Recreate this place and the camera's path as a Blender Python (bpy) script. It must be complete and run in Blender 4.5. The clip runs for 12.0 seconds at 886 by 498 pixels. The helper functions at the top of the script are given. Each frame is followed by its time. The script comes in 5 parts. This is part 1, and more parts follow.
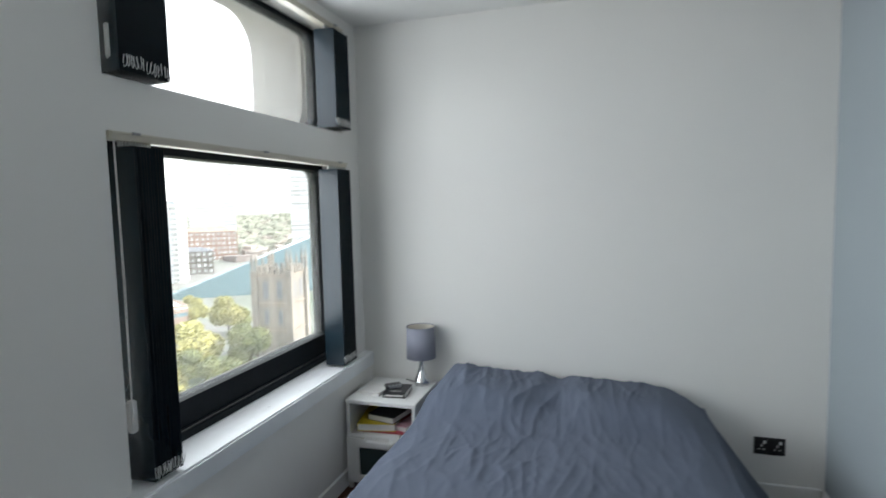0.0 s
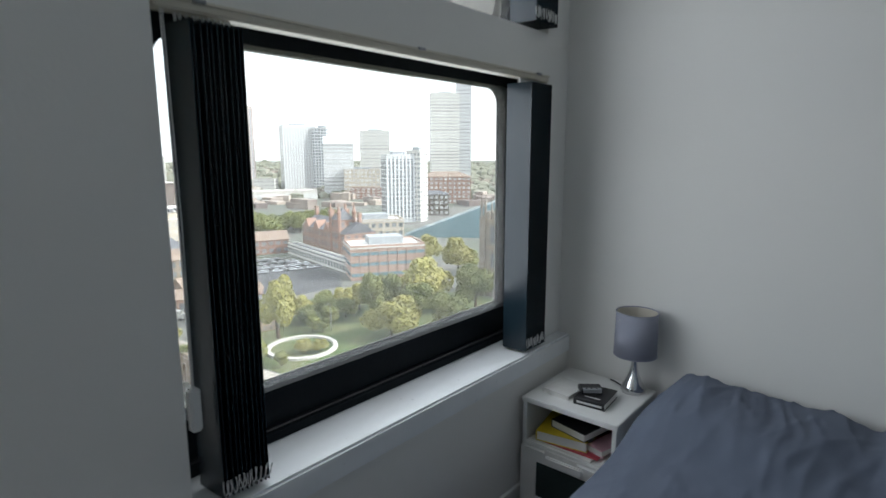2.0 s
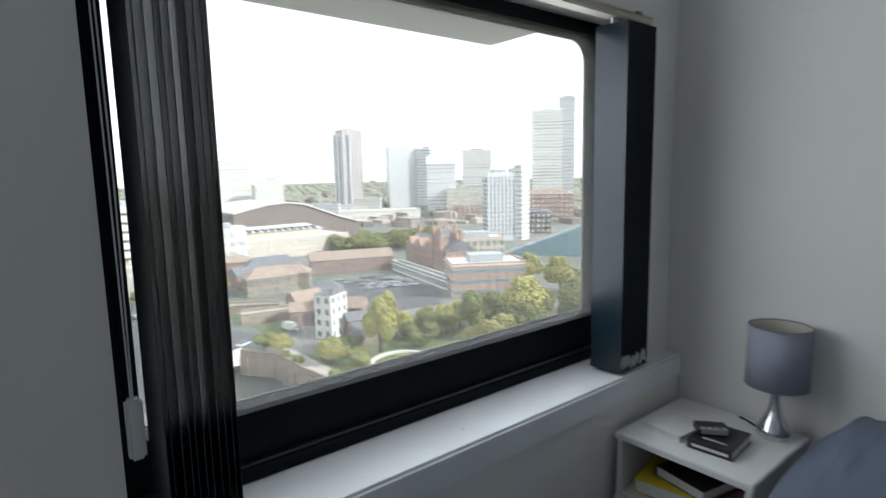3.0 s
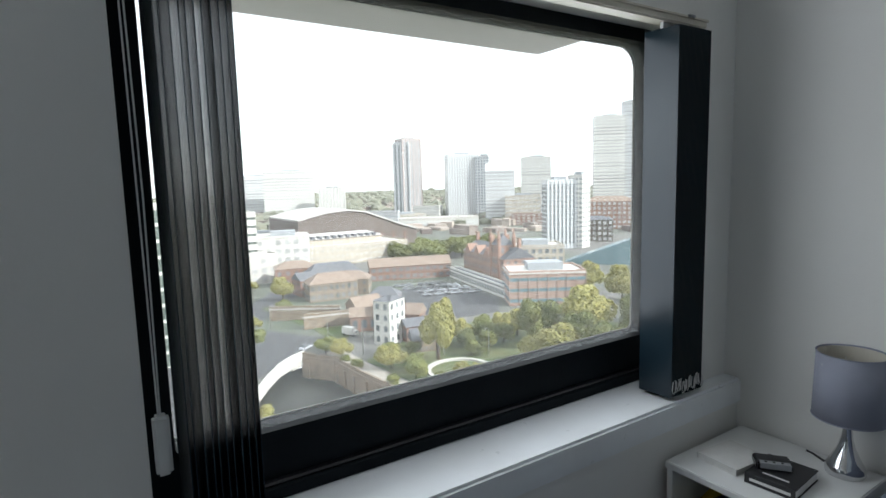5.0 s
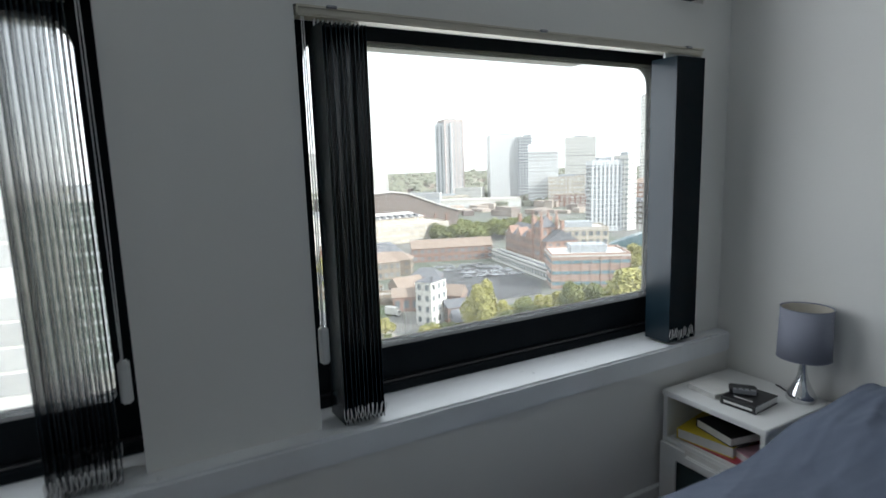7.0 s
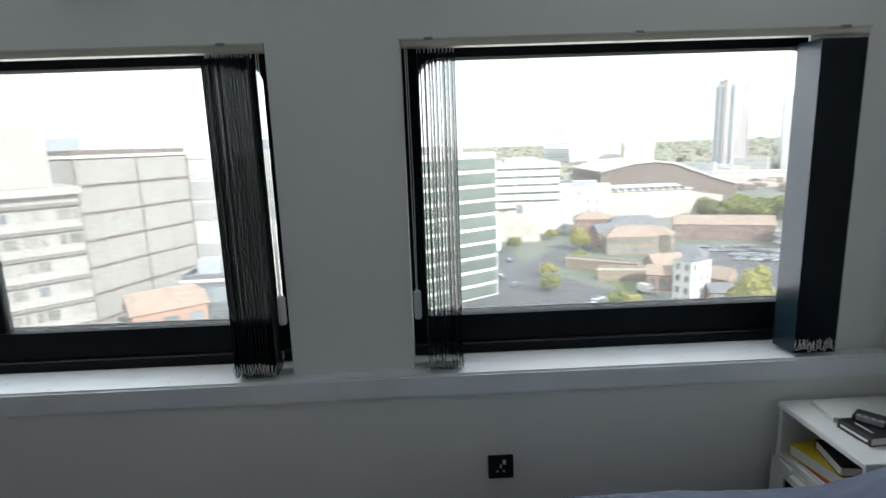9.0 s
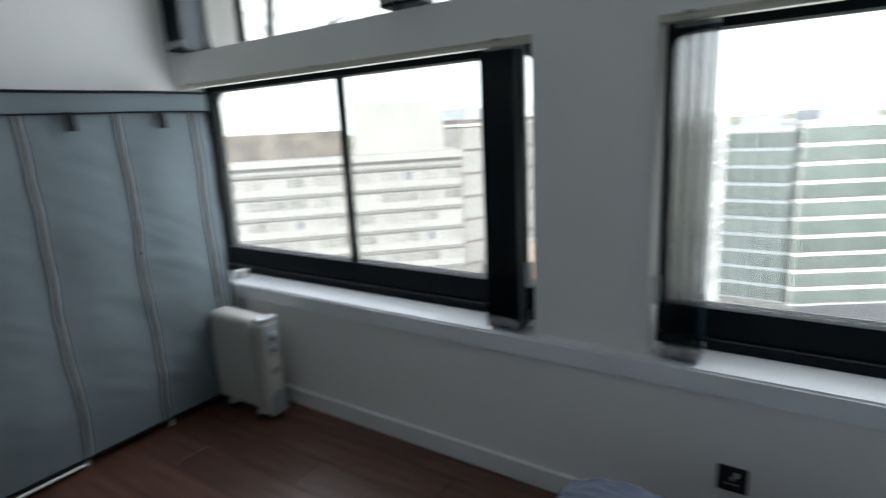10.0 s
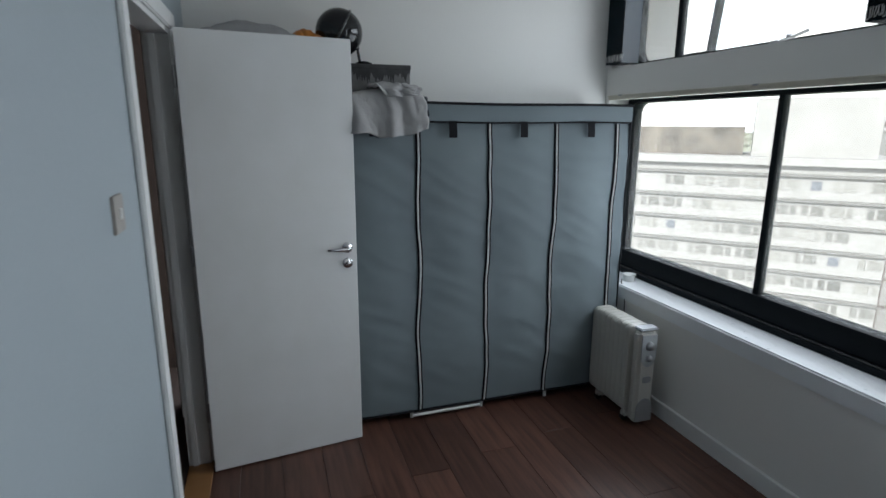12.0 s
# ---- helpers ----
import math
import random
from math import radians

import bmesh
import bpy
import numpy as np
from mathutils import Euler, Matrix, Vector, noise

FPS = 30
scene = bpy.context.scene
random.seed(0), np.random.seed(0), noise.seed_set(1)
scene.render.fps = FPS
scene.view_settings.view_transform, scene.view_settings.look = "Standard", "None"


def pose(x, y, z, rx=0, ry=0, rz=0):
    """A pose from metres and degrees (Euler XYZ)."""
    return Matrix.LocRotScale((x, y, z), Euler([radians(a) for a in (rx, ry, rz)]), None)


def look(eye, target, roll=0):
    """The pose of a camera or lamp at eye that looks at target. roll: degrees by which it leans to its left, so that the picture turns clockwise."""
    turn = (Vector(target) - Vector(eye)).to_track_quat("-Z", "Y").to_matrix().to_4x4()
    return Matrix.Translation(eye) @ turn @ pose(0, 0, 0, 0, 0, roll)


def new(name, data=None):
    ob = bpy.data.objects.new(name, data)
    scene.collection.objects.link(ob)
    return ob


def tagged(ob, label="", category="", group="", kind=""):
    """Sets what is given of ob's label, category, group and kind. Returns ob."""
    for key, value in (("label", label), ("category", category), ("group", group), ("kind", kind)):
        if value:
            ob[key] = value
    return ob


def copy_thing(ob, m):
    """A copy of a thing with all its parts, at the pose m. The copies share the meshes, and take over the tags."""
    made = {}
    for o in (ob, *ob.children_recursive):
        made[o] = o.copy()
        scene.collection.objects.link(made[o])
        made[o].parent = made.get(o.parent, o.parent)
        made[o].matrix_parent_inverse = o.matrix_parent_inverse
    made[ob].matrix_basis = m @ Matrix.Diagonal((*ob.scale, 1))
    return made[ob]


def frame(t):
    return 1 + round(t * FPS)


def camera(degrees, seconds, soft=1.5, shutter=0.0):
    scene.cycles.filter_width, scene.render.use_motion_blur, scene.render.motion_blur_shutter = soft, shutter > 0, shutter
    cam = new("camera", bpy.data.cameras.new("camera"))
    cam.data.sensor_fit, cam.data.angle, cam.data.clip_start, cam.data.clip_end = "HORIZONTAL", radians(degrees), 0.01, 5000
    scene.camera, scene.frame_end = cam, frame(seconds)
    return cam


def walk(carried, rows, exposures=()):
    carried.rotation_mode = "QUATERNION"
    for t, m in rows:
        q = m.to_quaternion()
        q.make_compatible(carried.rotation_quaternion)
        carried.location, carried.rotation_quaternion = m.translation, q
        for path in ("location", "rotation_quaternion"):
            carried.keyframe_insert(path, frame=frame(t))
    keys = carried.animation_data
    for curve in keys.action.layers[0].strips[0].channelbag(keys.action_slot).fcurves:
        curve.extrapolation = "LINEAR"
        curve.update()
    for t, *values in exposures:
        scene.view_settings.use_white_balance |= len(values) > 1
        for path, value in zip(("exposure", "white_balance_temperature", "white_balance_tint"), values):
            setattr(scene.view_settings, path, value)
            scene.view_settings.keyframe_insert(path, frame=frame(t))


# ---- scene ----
cam = camera(78.1, 12.0, 1.5, 0.5)
PATH = [
    (0, (1.451, -0.075, 1.556), (0.87, 1.832, 1.391), -1.3),
    (0.5, (1.432, 0.134, 1.553), (0.609, 1.936, 1.277), -1.6),
    (1, (1.476, 0.381, 1.55), (0.326, 1.992, 1.264), 1.0),
    (1.5, (1.391, 0.549, 1.517), (0.124, 2.064, 1.2), 0.1),
    (2, (1.198, 0.73, 1.478), (-0.083, 2.229, 1.14), -0.1),
    (2.5, (1.081, 0.946, 1.361), (-0.271, 2.382, 1.031), 0.5),
    (3, (1.006, 1.114, 1.314), (-0.538, 2.356, 1.046), -1.2),
    (3.5, (0.991, 1.192, 1.306), (-0.651, 2.309, 1.069), -2.0),
    (5.5, (1.026, 1.169, 1.337), (-0.656, 2.226, 1.109), -1.3),
    (6, (1.073, 1.113, 1.32), (-0.632, 2.141, 1.124), -1.0),
    (6.5, (1.247, 0.992, 1.394), (-0.473, 1.987, 1.173), -2.4),
    (7, (1.451, 0.857, 1.384), (-0.29, 1.793, 1.086), -1.8),
    (8.8, (1.873, 1.187, 1.453), (-0.085, 1.354, 1.081), -0.9),
    (9, (1.876, 1.297, 1.465), (-0.087, 1.351, 1.084), -2.0),
    (9.5, (1.879, 1.541, 1.479), (-0.035, 1.128, 1.07), -3.1),
    (10, (1.915, 1.676, 1.499), (0.307, 0.573, 1.057), -3.0),
    (10.5, (1.972, 1.542, 1.51), (0.758, 0.017, 1.062), -3.5),
    (11, (2.066, 1.334, 1.536), (1.222, -0.422, 1.081), -1.7),
    (11.5, (2.075, 1.402, 1.575), (1.416, -0.432, 1.126), -1.2),
    (12, (2.111, 1.643, 1.62), (1.504, -0.21, 1.175), 0.3),
]
EXPOSURE = [(0, 1.3, 6320, 10), (0.5, 1.0, 6270, 10), (1, 0.88, 6220, 10), (1.5, 0.66, 6200, 10), (2.5, 0.46, 6170, 10), (3.5, 0.42, 6180, 10), (7, 0.54, 6190, 10), (9, 0.72, 6210, 10), (10, 0.7, 6130, 10), (12, 0.7, 6060, 10)]
walk(cam, [(t, look(e, g, r)) for t, e, g, r in PATH], EXPOSURE)

# ---- light ----
world = bpy.data.worlds.new("sky")
scene.world = world
world.use_nodes = True
wn = world.node_tree
sky = wn.nodes.new("ShaderNodeTexSky")
sky.sky_type, sky.sun_disc = "NISHITA", False
sky.sun_elevation, sky.sun_rotation = radians(33), radians(53)
sky.dust_density, sky.air_density = 1.0, 1.0
haze = wn.nodes.new("ShaderNodeMix")
haze.data_type = "RGBA"
haze.inputs["Factor"].default_value = 0.75
haze.inputs["B"].default_value = (12.0, 12.0, 12.0, 1)
wn.links.new(sky.outputs[0], haze.inputs["A"])
wn.links.new(haze.outputs["Result"], wn.nodes["Background"].inputs[0])
wn.nodes["Background"].inputs[1].default_value = 0.15

sun = new("sun", bpy.data.lights.new("sun", "SUN"))
sun.data.energy, sun.data.angle, sun.data.color = 5.0, radians(0.5), (1.0, 0.965, 0.91)
sun.matrix_world = look((0.68, 0.515, 0.555), (0, 0, 0))

# room plan (metres): window wall inner face x = 0, head wall y = YH, far wall y = YF, door wall x = XD
YH, YF, XD, ZC = 2.972, -1.475, 2.485, 2.61
WB = (1.23, 2.797)
WA = (-1.435, 0.793)
ZS, ZT, ZU, ZV = 0.66, 1.802, 1.968, 2.545
XG = -0.165


def window_light(name, y0, y1, z0, z1, watts):
    la = bpy.data.lights.new(name, "AREA")
    la.shape, la.size, la.size_y, la.energy, la.color = "RECTANGLE", y1 - y0, z1 - z0, watts, (0.905, 0.95, 1.0)
    ob = new(name, la)
    ob.matrix_world = look((-0.11, (y0 + y1) / 2, (z0 + z1) / 2), (1, (y0 + y1) / 2, (z0 + z1) / 2 - 0.09))
    return ob


window_light("window_daylight_b", 1.43, 2.58, 0.86, 1.75, 4.4)
window_light("window_daylight_a", -1.35, 0.54, 0.86, 1.75, 8.2)
window_light("window_daylight_ub", 1.48, 2.58, 2.0, 2.5, 2.2)
window_light("window_daylight_ua", -1.23, 0.1, 2.0, 2.5, 3.0)


# ---- materials ----
def mat(name, col, rough=0.6, metal=0.0, col2=None, scale=8.0, amount=0.5, bump=0.0, bscale=60.0, spec=0.5, rand=0.0, stretch=(1, 1, 1), fine=True):
    m = bpy.data.materials.new(name)
    m.use_nodes = True
    nt = m.node_tree
    b = nt.nodes["Principled BSDF"]
    b.inputs["Roughness"].default_value = rough
    b.inputs["Metallic"].default_value = metal
    b.inputs["Specular IOR Level"].default_value = spec
    c2 = col2 or tuple(v * 0.88 for v in col)
    tc = nt.nodes.new("ShaderNodeTexCoord")
    mp = nt.nodes.new("ShaderNodeMapping")
    mp.inputs["Scale"].default_value = stretch
    nt.links.new(tc.outputs["Object"], mp.inputs[0])
    n1 = nt.nodes.new("ShaderNodeTexNoise")
    n1.inputs["Scale"].default_value, n1.inputs["Detail"].default_value = scale, 5
    nt.links.new(mp.outputs[0], n1.inputs["Vector"])
    mix = nt.nodes.new("ShaderNodeMix")
    mix.data_type = "RGBA"
    mix.inputs["A"].default_value, mix.inputs["B"].default_value = (*col, 1), (*c2, 1)
    rmp = nt.nodes.new("ShaderNodeMapRange")
    rmp.inputs[1].default_value, rmp.inputs[2].default_value = 0.5 - 0.5 * amount, 0.5 + 0.5 * amount
    nt.links.new(n1.outputs["Fac"], rmp.inputs[0])
    nt.links.new(rmp.outputs[0], mix.inputs["Factor"])
    out = mix.outputs["Result"]
    if rand:
        oi = nt.nodes.new("ShaderNodeObjectInfo")
        hs = nt.nodes.new("ShaderNodeHueSaturation")
        mr = nt.nodes.new("ShaderNodeMapRange")
        mr.inputs[3].default_value, mr.inputs[4].default_value = 1 - rand, 1 + rand
        nt.links.new(oi.outputs["Random"], mr.inputs[0])
        nt.links.new(mr.outputs[0], hs.inputs["Value"])
        nt.links.new(out, hs.inputs["Color"])
        out = hs.outputs[0]
    nt.links.new(out, b.inputs["Base Color"])
    if bump:
        n2 = nt.nodes.new("ShaderNodeTexNoise")
        n2.inputs["Scale"].default_value, n2.inputs["Detail"].default_value = bscale, 4
        nt.links.new(mp.outputs[0], n2.inputs["Vector"])
        bm_ = nt.nodes.new("ShaderNodeBump")
        bm_.inputs["Strength"].default_value, bm_.inputs["Distance"].default_value = bump, 0.01
        nt.links.new(n2.outputs["Fac"], bm_.inputs["Height"])
        nt.links.new(bm_.outputs[0], b.inputs["Normal"])
        if fine:
            mr2 = nt.nodes.new("ShaderNodeMapRange")
            mr2.inputs[3].default_value, mr2.inputs[4].default_value = max(0.02, rough - 0.08), min(1, rough + 0.1)
            nt.links.new(n2.outputs["Fac"], mr2.inputs[0])
            nt.links.new(mr2.outputs[0], b.inputs["Roughness"])
    return m


M = {}
M["wall"] = mat("wall_paint", (0.79, 0.775, 0.74), 0.75, col2=(0.765, 0.755, 0.725), scale=1.5, bump=0.05, bscale=90)
# door wall in one even blue-grey, darker than the other walls
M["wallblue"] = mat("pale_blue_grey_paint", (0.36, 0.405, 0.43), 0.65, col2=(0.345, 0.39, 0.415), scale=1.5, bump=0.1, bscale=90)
M["ceil"] = mat("ceiling_paint", (0.80, 0.80, 0.78), 0.85, scale=2, bump=0.1)
M["gloss"] = mat("white_gloss_paint", (0.78, 0.78, 0.77), 0.35, col2=(0.73, 0.73, 0.71), scale=5, bump=0.05, bscale=40)
M["sill"] = mat("white_sill_paint", (0.84, 0.86, 0.88), 0.3, col2=(0.74, 0.75, 0.75), scale=4, bump=0.05, bscale=30)
M["frame"] = mat("dark_window_frame", (0.005, 0.008, 0.010), 0.55, spec=0.1, col2=(0.009, 0.012, 0.015), scale=9, bump=0.05)
M["vane"] = mat("dark_teal_vane", (0.007, 0.018, 0.026), 0.24, col2=(0.010, 0.021, 0.030), scale=2.0)
M["rail"] = mat("cream_headrail", (0.62, 0.58, 0.48), 0.45, scale=6)
M["plast"] = mat("white_plastic", (0.72, 0.72, 0.70), 0.4, scale=10)
M["greyplast"] = mat("grey_plastic", (0.30, 0.31, 0.32), 0.4, scale=10)
M["black"] = mat("black_plastic", (0.015, 0.015, 0.016), 0.3, scale=10)
M["blackgloss"] = mat("black_gloss", (0.008, 0.008, 0.009), 0.12, scale=10)
M["chrome"] = mat("chrome", (0.75, 0.75, 0.76), 0.12, metal=1.0, scale=10)
M["steel"] = mat("brushed_steel", (0.55, 0.55, 0.55), 0.28, metal=1.0, scale=20)
M["sheet"] = mat("grey_blue_sheet", (0.120, 0.142, 0.192), 0.85, col2=(0.105, 0.126, 0.172), scale=3, bump=0.25, bscale=300)
M["mattress"] = mat("mattress_cloth", (0.6, 0.6, 0.58), 0.9)
M["shade"] = mat("grey_lamp_shade", (0.28, 0.29, 0.35), 0.8, scale=14, bump=0.2, bscale=400)
M["shadein"] = mat("shade_lining", (0.62, 0.58, 0.5), 0.8)
M["lam"] = mat("white_laminate", (0.78, 0.78, 0.76), 0.35, scale=3, col2=(0.74, 0.74, 0.72))
M["insert"] = mat("dark_green_panel", (0.035, 0.055, 0.055), 0.25, scale=4)
M["wardrobe"] = mat("grey_fabric", (0.178, 0.215, 0.232), 0.8, col2=(0.150, 0.184, 0.200), scale=2.5, bump=0.3, bscale=350)
M["piping"] = mat("black_piping", (0.010, 0.010, 0.012), 0.7, spec=0.15)
M["stripe"] = mat("white_piping", (0.66, 0.66, 0.64), 0.6)
M["cloth"] = mat("light_grey_cloth", (0.44, 0.435, 0.43), 0.9, col2=(0.36, 0.355, 0.35), scale=6, bump=0.4, bscale=180)
M["cloth2"] = mat("dark_cloth", (0.03, 0.035, 0.045), 0.9, bump=0.3)
M["orange"] = mat("orange_cloth", (0.55, 0.2, 0.03), 0.7)
M["boxgrey"] = mat("grey_printed_board", (0.13, 0.13, 0.13), 0.5, col2=(0.20, 0.20, 0.195), scale=14, amount=0.4)
M["boxdark"] = mat("black_printed_board", (0.018, 0.018, 0.018), 0.5, col2=(0.045, 0.045, 0.045), scale=30)
M["panelgrey"] = mat("pale_grey_plastic", (0.40, 0.42, 0.43), 0.4, scale=10)
M["heater"] = mat("cream_enamel", (0.52, 0.51, 0.465), 0.35, col2=(0.48, 0.47, 0.43), scale=6)
M["yellow"] = mat("yellow_cover", (0.62, 0.47, 0.02), 0.4, scale=6)
M["red"] = mat("red_cover", (0.4, 0.04, 0.06), 0.4)
M["pink"] = mat("pink_cover", (0.6, 0.35, 0.4), 0.4)
M["paper"] = mat("paper", (0.72, 0.71, 0.68), 0.7, scale=30)
M["bookblack"] = mat("black_cover", (0.02, 0.02, 0.022), 0.4, scale=20)
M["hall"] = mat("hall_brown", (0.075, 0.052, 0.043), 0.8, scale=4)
M["switch"] = mat("yellowed_plastic", (0.40, 0.37, 0.33), 0.45, col2=(0.30, 0.275, 0.25), scale=25)
M["thresh"] = mat("oak_threshold", (0.32, 0.16, 0.06), 0.45, scale=6, stretch=(1, 6, 6))
# exterior
M["ground"] = mat("city_ground", (0.15, 0.145, 0.135), 0.95, col2=(0.08, 0.10, 0.065), scale=0.012, amount=0.25)
M["asphalt"] = mat("asphalt", (0.075, 0.076, 0.08), 0.9, col2=(0.055, 0.055, 0.06), scale=0.3, bump=0.1)
M["grass"] = mat("grass", (0.060, 0.095, 0.026), 0.95, col2=(0.12, 0.125, 0.055), scale=0.12, amount=0.3)
M["pave"] = mat("pale_paving", (0.36, 0.33, 0.29), 0.9, scale=0.5)
M["water"] = mat("river_water", (0.03, 0.032, 0.026), 0.55, scale=0.2, bump=0.3, bscale=0.8)
M["stone"] = mat("sandstone", (0.33, 0.26, 0.195), 0.9, col2=(0.15, 0.12, 0.09), scale=0.7, bump=0.2)
M["darkstone"] = mat("weathered_stone", (0.075, 0.065, 0.055), 0.9, col2=(0.17, 0.145, 0.12), scale=0.35, amount=0.3)
M["brick"] = mat("red_brick", (0.35, 0.215, 0.165), 0.9, col2=(0.27, 0.17, 0.13), scale=0.4)
M["brick2"] = mat("brown_brick", (0.26, 0.14, 0.10), 0.9, col2=(0.2, 0.12, 0.09), scale=0.4)
M["conc"] = mat("pale_concrete", (0.52, 0.50, 0.46), 0.85, col2=(0.46, 0.44, 0.41), scale=0.6, bump=0.1)
M["white"] = mat("white_render", (0.64, 0.625, 0.59), 0.8, col2=(0.55, 0.535, 0.50), scale=0.3)
M["cream"] = mat("cream_render", (0.46, 0.41, 0.34), 0.85, scale=0.3)
M["grey"] = mat("grey_cladding", (0.33, 0.35, 0.37), 0.6, scale=0.2)
M["glass"] = mat("facade_glass", (0.14, 0.155, 0.165), 0.12, col2=(0.20, 0.215, 0.225), scale=0.15, rand=0.35)
# glass lightened so that far facades carry the haze in their colour
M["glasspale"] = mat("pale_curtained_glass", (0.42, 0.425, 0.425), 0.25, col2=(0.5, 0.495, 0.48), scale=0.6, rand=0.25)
M["glassgreen"] = mat("green_facade_glass", (0.085, 0.105, 0.094), 0.15, col2=(0.125, 0.15, 0.134), scale=0.12, rand=0.2)
M["flatwall"] = mat("off_white_panels", (0.285, 0.272, 0.255), 0.8, col2=(0.25, 0.238, 0.223), scale=0.3)
M["flatband"] = mat("grey_concrete_bands", (0.155, 0.146, 0.134), 0.85, col2=(0.128, 0.12, 0.11), scale=0.4)
M["flatglass"] = mat("curtained_flat_window", (0.14, 0.132, 0.12), 0.3, col2=(0.20, 0.19, 0.172), scale=0.8, rand=0.35)
M["terra"] = mat("pale_terracotta", (0.40, 0.275, 0.225), 0.8, col2=(0.34, 0.24, 0.20), scale=0.1)
# cladding of the far towers, lightened in place of haze
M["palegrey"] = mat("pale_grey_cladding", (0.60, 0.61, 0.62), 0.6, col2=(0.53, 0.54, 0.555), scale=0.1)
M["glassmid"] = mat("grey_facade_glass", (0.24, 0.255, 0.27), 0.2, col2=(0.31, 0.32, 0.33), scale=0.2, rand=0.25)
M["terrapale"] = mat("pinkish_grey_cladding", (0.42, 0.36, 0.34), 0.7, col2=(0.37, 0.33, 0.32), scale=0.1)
M["glassblue"] = mat("blue_glass_roof", (0.17, 0.265, 0.30), 0.2, scale=0.1)
M["slate"] = mat("slate_roof", (0.10, 0.105, 0.12), 0.8, col2=(0.14, 0.14, 0.15), scale=0.4)
M["tile"] = mat("clay_roof", (0.20, 0.15, 0.12), 0.9, col2=(0.29, 0.225, 0.18), scale=0.9, amount=0.35)
M["flatroof"] = mat("pale_flat_roof", (0.50, 0.48, 0.455), 0.8, scale=0.15)
M["bark"] = mat("bark", (0.09, 0.065, 0.045), 0.95)
M["leaf"] = mat("green_leaves", (0.11, 0.135, 0.035), 0.7, col2=(0.21, 0.21, 0.06), scale=0.5, rand=0.25)
M["leafy"] = mat("yellow_green_leaves", (0.25, 0.245, 0.065), 0.7, col2=(0.36, 0.32, 0.10), scale=0.5, rand=0.2)
# foliage greyed and paled: the distance haze is in its colour
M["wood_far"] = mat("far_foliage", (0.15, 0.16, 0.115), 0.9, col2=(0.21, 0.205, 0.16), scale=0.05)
M["carpaint"] = mat("car_paint", (0.30, 0.31, 0.33), 0.3, rand=0.9)
M["tyre"] = mat("tyre", (0.02, 0.02, 0.02), 0.9)


def pane_material():
    m = bpy.data.materials.new("window_pane")
    m.use_nodes = True
    nt = m.node_tree
    nt.nodes.clear()
    o = nt.nodes.new("ShaderNodeOutputMaterial")
    tr, gl, tl = (nt.nodes.new("ShaderNodeBsdf" + k) for k in ("Transparent", "Glossy", "Translucent"))
    gl.inputs["Roughness"].default_value = 0.02
    tr.inputs[0].default_value = (0.96, 0.98, 0.97, 1)
    tl.inputs[0].default_value = (0.9, 0.92, 0.92, 1)
    lw = nt.nodes.new("ShaderNodeLayerWeight")
    lw.inputs[0].default_value = 0.5
    pw = nt.nodes.new("ShaderNodeMath")
    pw.operation = "POWER"
    pw.inputs[1].default_value = 5.0
    fr = nt.nodes.new("ShaderNodeMapRange")
    fr.inputs[3].default_value, fr.inputs[4].default_value = 0.025, 0.5
    nt.links.new(lw.outputs["Facing"], pw.inputs[0])
    nt.links.new(pw.outputs[0], fr.inputs[0])
    # translucent layer standing in for the outdoor haze, uneven by noise
    haze_veil = nt.nodes.new("ShaderNodeMixShader")
    n = nt.nodes.new("ShaderNodeTexNoise")
    n.inputs["Scale"].default_value = 1.6
    mr = nt.nodes.new("ShaderNodeMapRange")
    mr.inputs[1].default_value, mr.inputs[2].default_value = 0.3, 0.7
    mr.inputs[3].default_value, mr.inputs[4].default_value = HAZE_VEIL[0], HAZE_VEIL[1]
    nt.links.new(n.outputs[0], mr.inputs[0])
    nt.links.new(mr.outputs[0], haze_veil.inputs[0])
    nt.links.new(tr.outputs[0], haze_veil.inputs[1])
    nt.links.new(tl.outputs[0], haze_veil.inputs[2])
    mx = nt.nodes.new("ShaderNodeMixShader")
    nt.links.new(fr.outputs[0], mx.inputs[0])
    nt.links.new(haze_veil.outputs[0], mx.inputs[1])
    nt.links.new(gl.outputs[0], mx.inputs[2])
    nt.links.new(mx.outputs[0], o.inputs[0])
    return m


# least and most share of the pane that whitens the view like haze
HAZE_VEIL = (0.05, 0.08)
M["pane"] = pane_material()


# ---- building blocks ----
def thing(name, loc=(0, 0, 0), rz=0.0, label="", category="", group="", kind=""):
    ob = new(name)
    ob.empty_display_size = 0.1
    ob.matrix_world = pose(*loc, 0, 0, rz)
    return tagged(ob, label, category, group, kind)


def mesh_of(name, bm, material, smooth=False):
    me = bpy.data.meshes.new(name)
    bmesh.ops.recalc_face_normals(bm, faces=bm.faces)
    bm.to_mesh(me)
    bm.free()
    me.materials.append(M[material] if isinstance(material, str) else material)
    if smooth:
        me.polygons.foreach_set("use_smooth", [True] * len(me.polygons))
    return me


def part(name, bm, material, parent=None, label="", smooth=False, at=None):
    ob = new(name, mesh_of(name, bm, material, smooth))
    if parent is not None:
        ob.parent = parent
    if at is not None:
        ob.matrix_basis = at
    return tagged(ob, label)


def again(ob, at, parent):
    c = new(ob.name.split(".")[0], ob.data)
    c.parent = parent
    c.matrix_basis = at
    return c


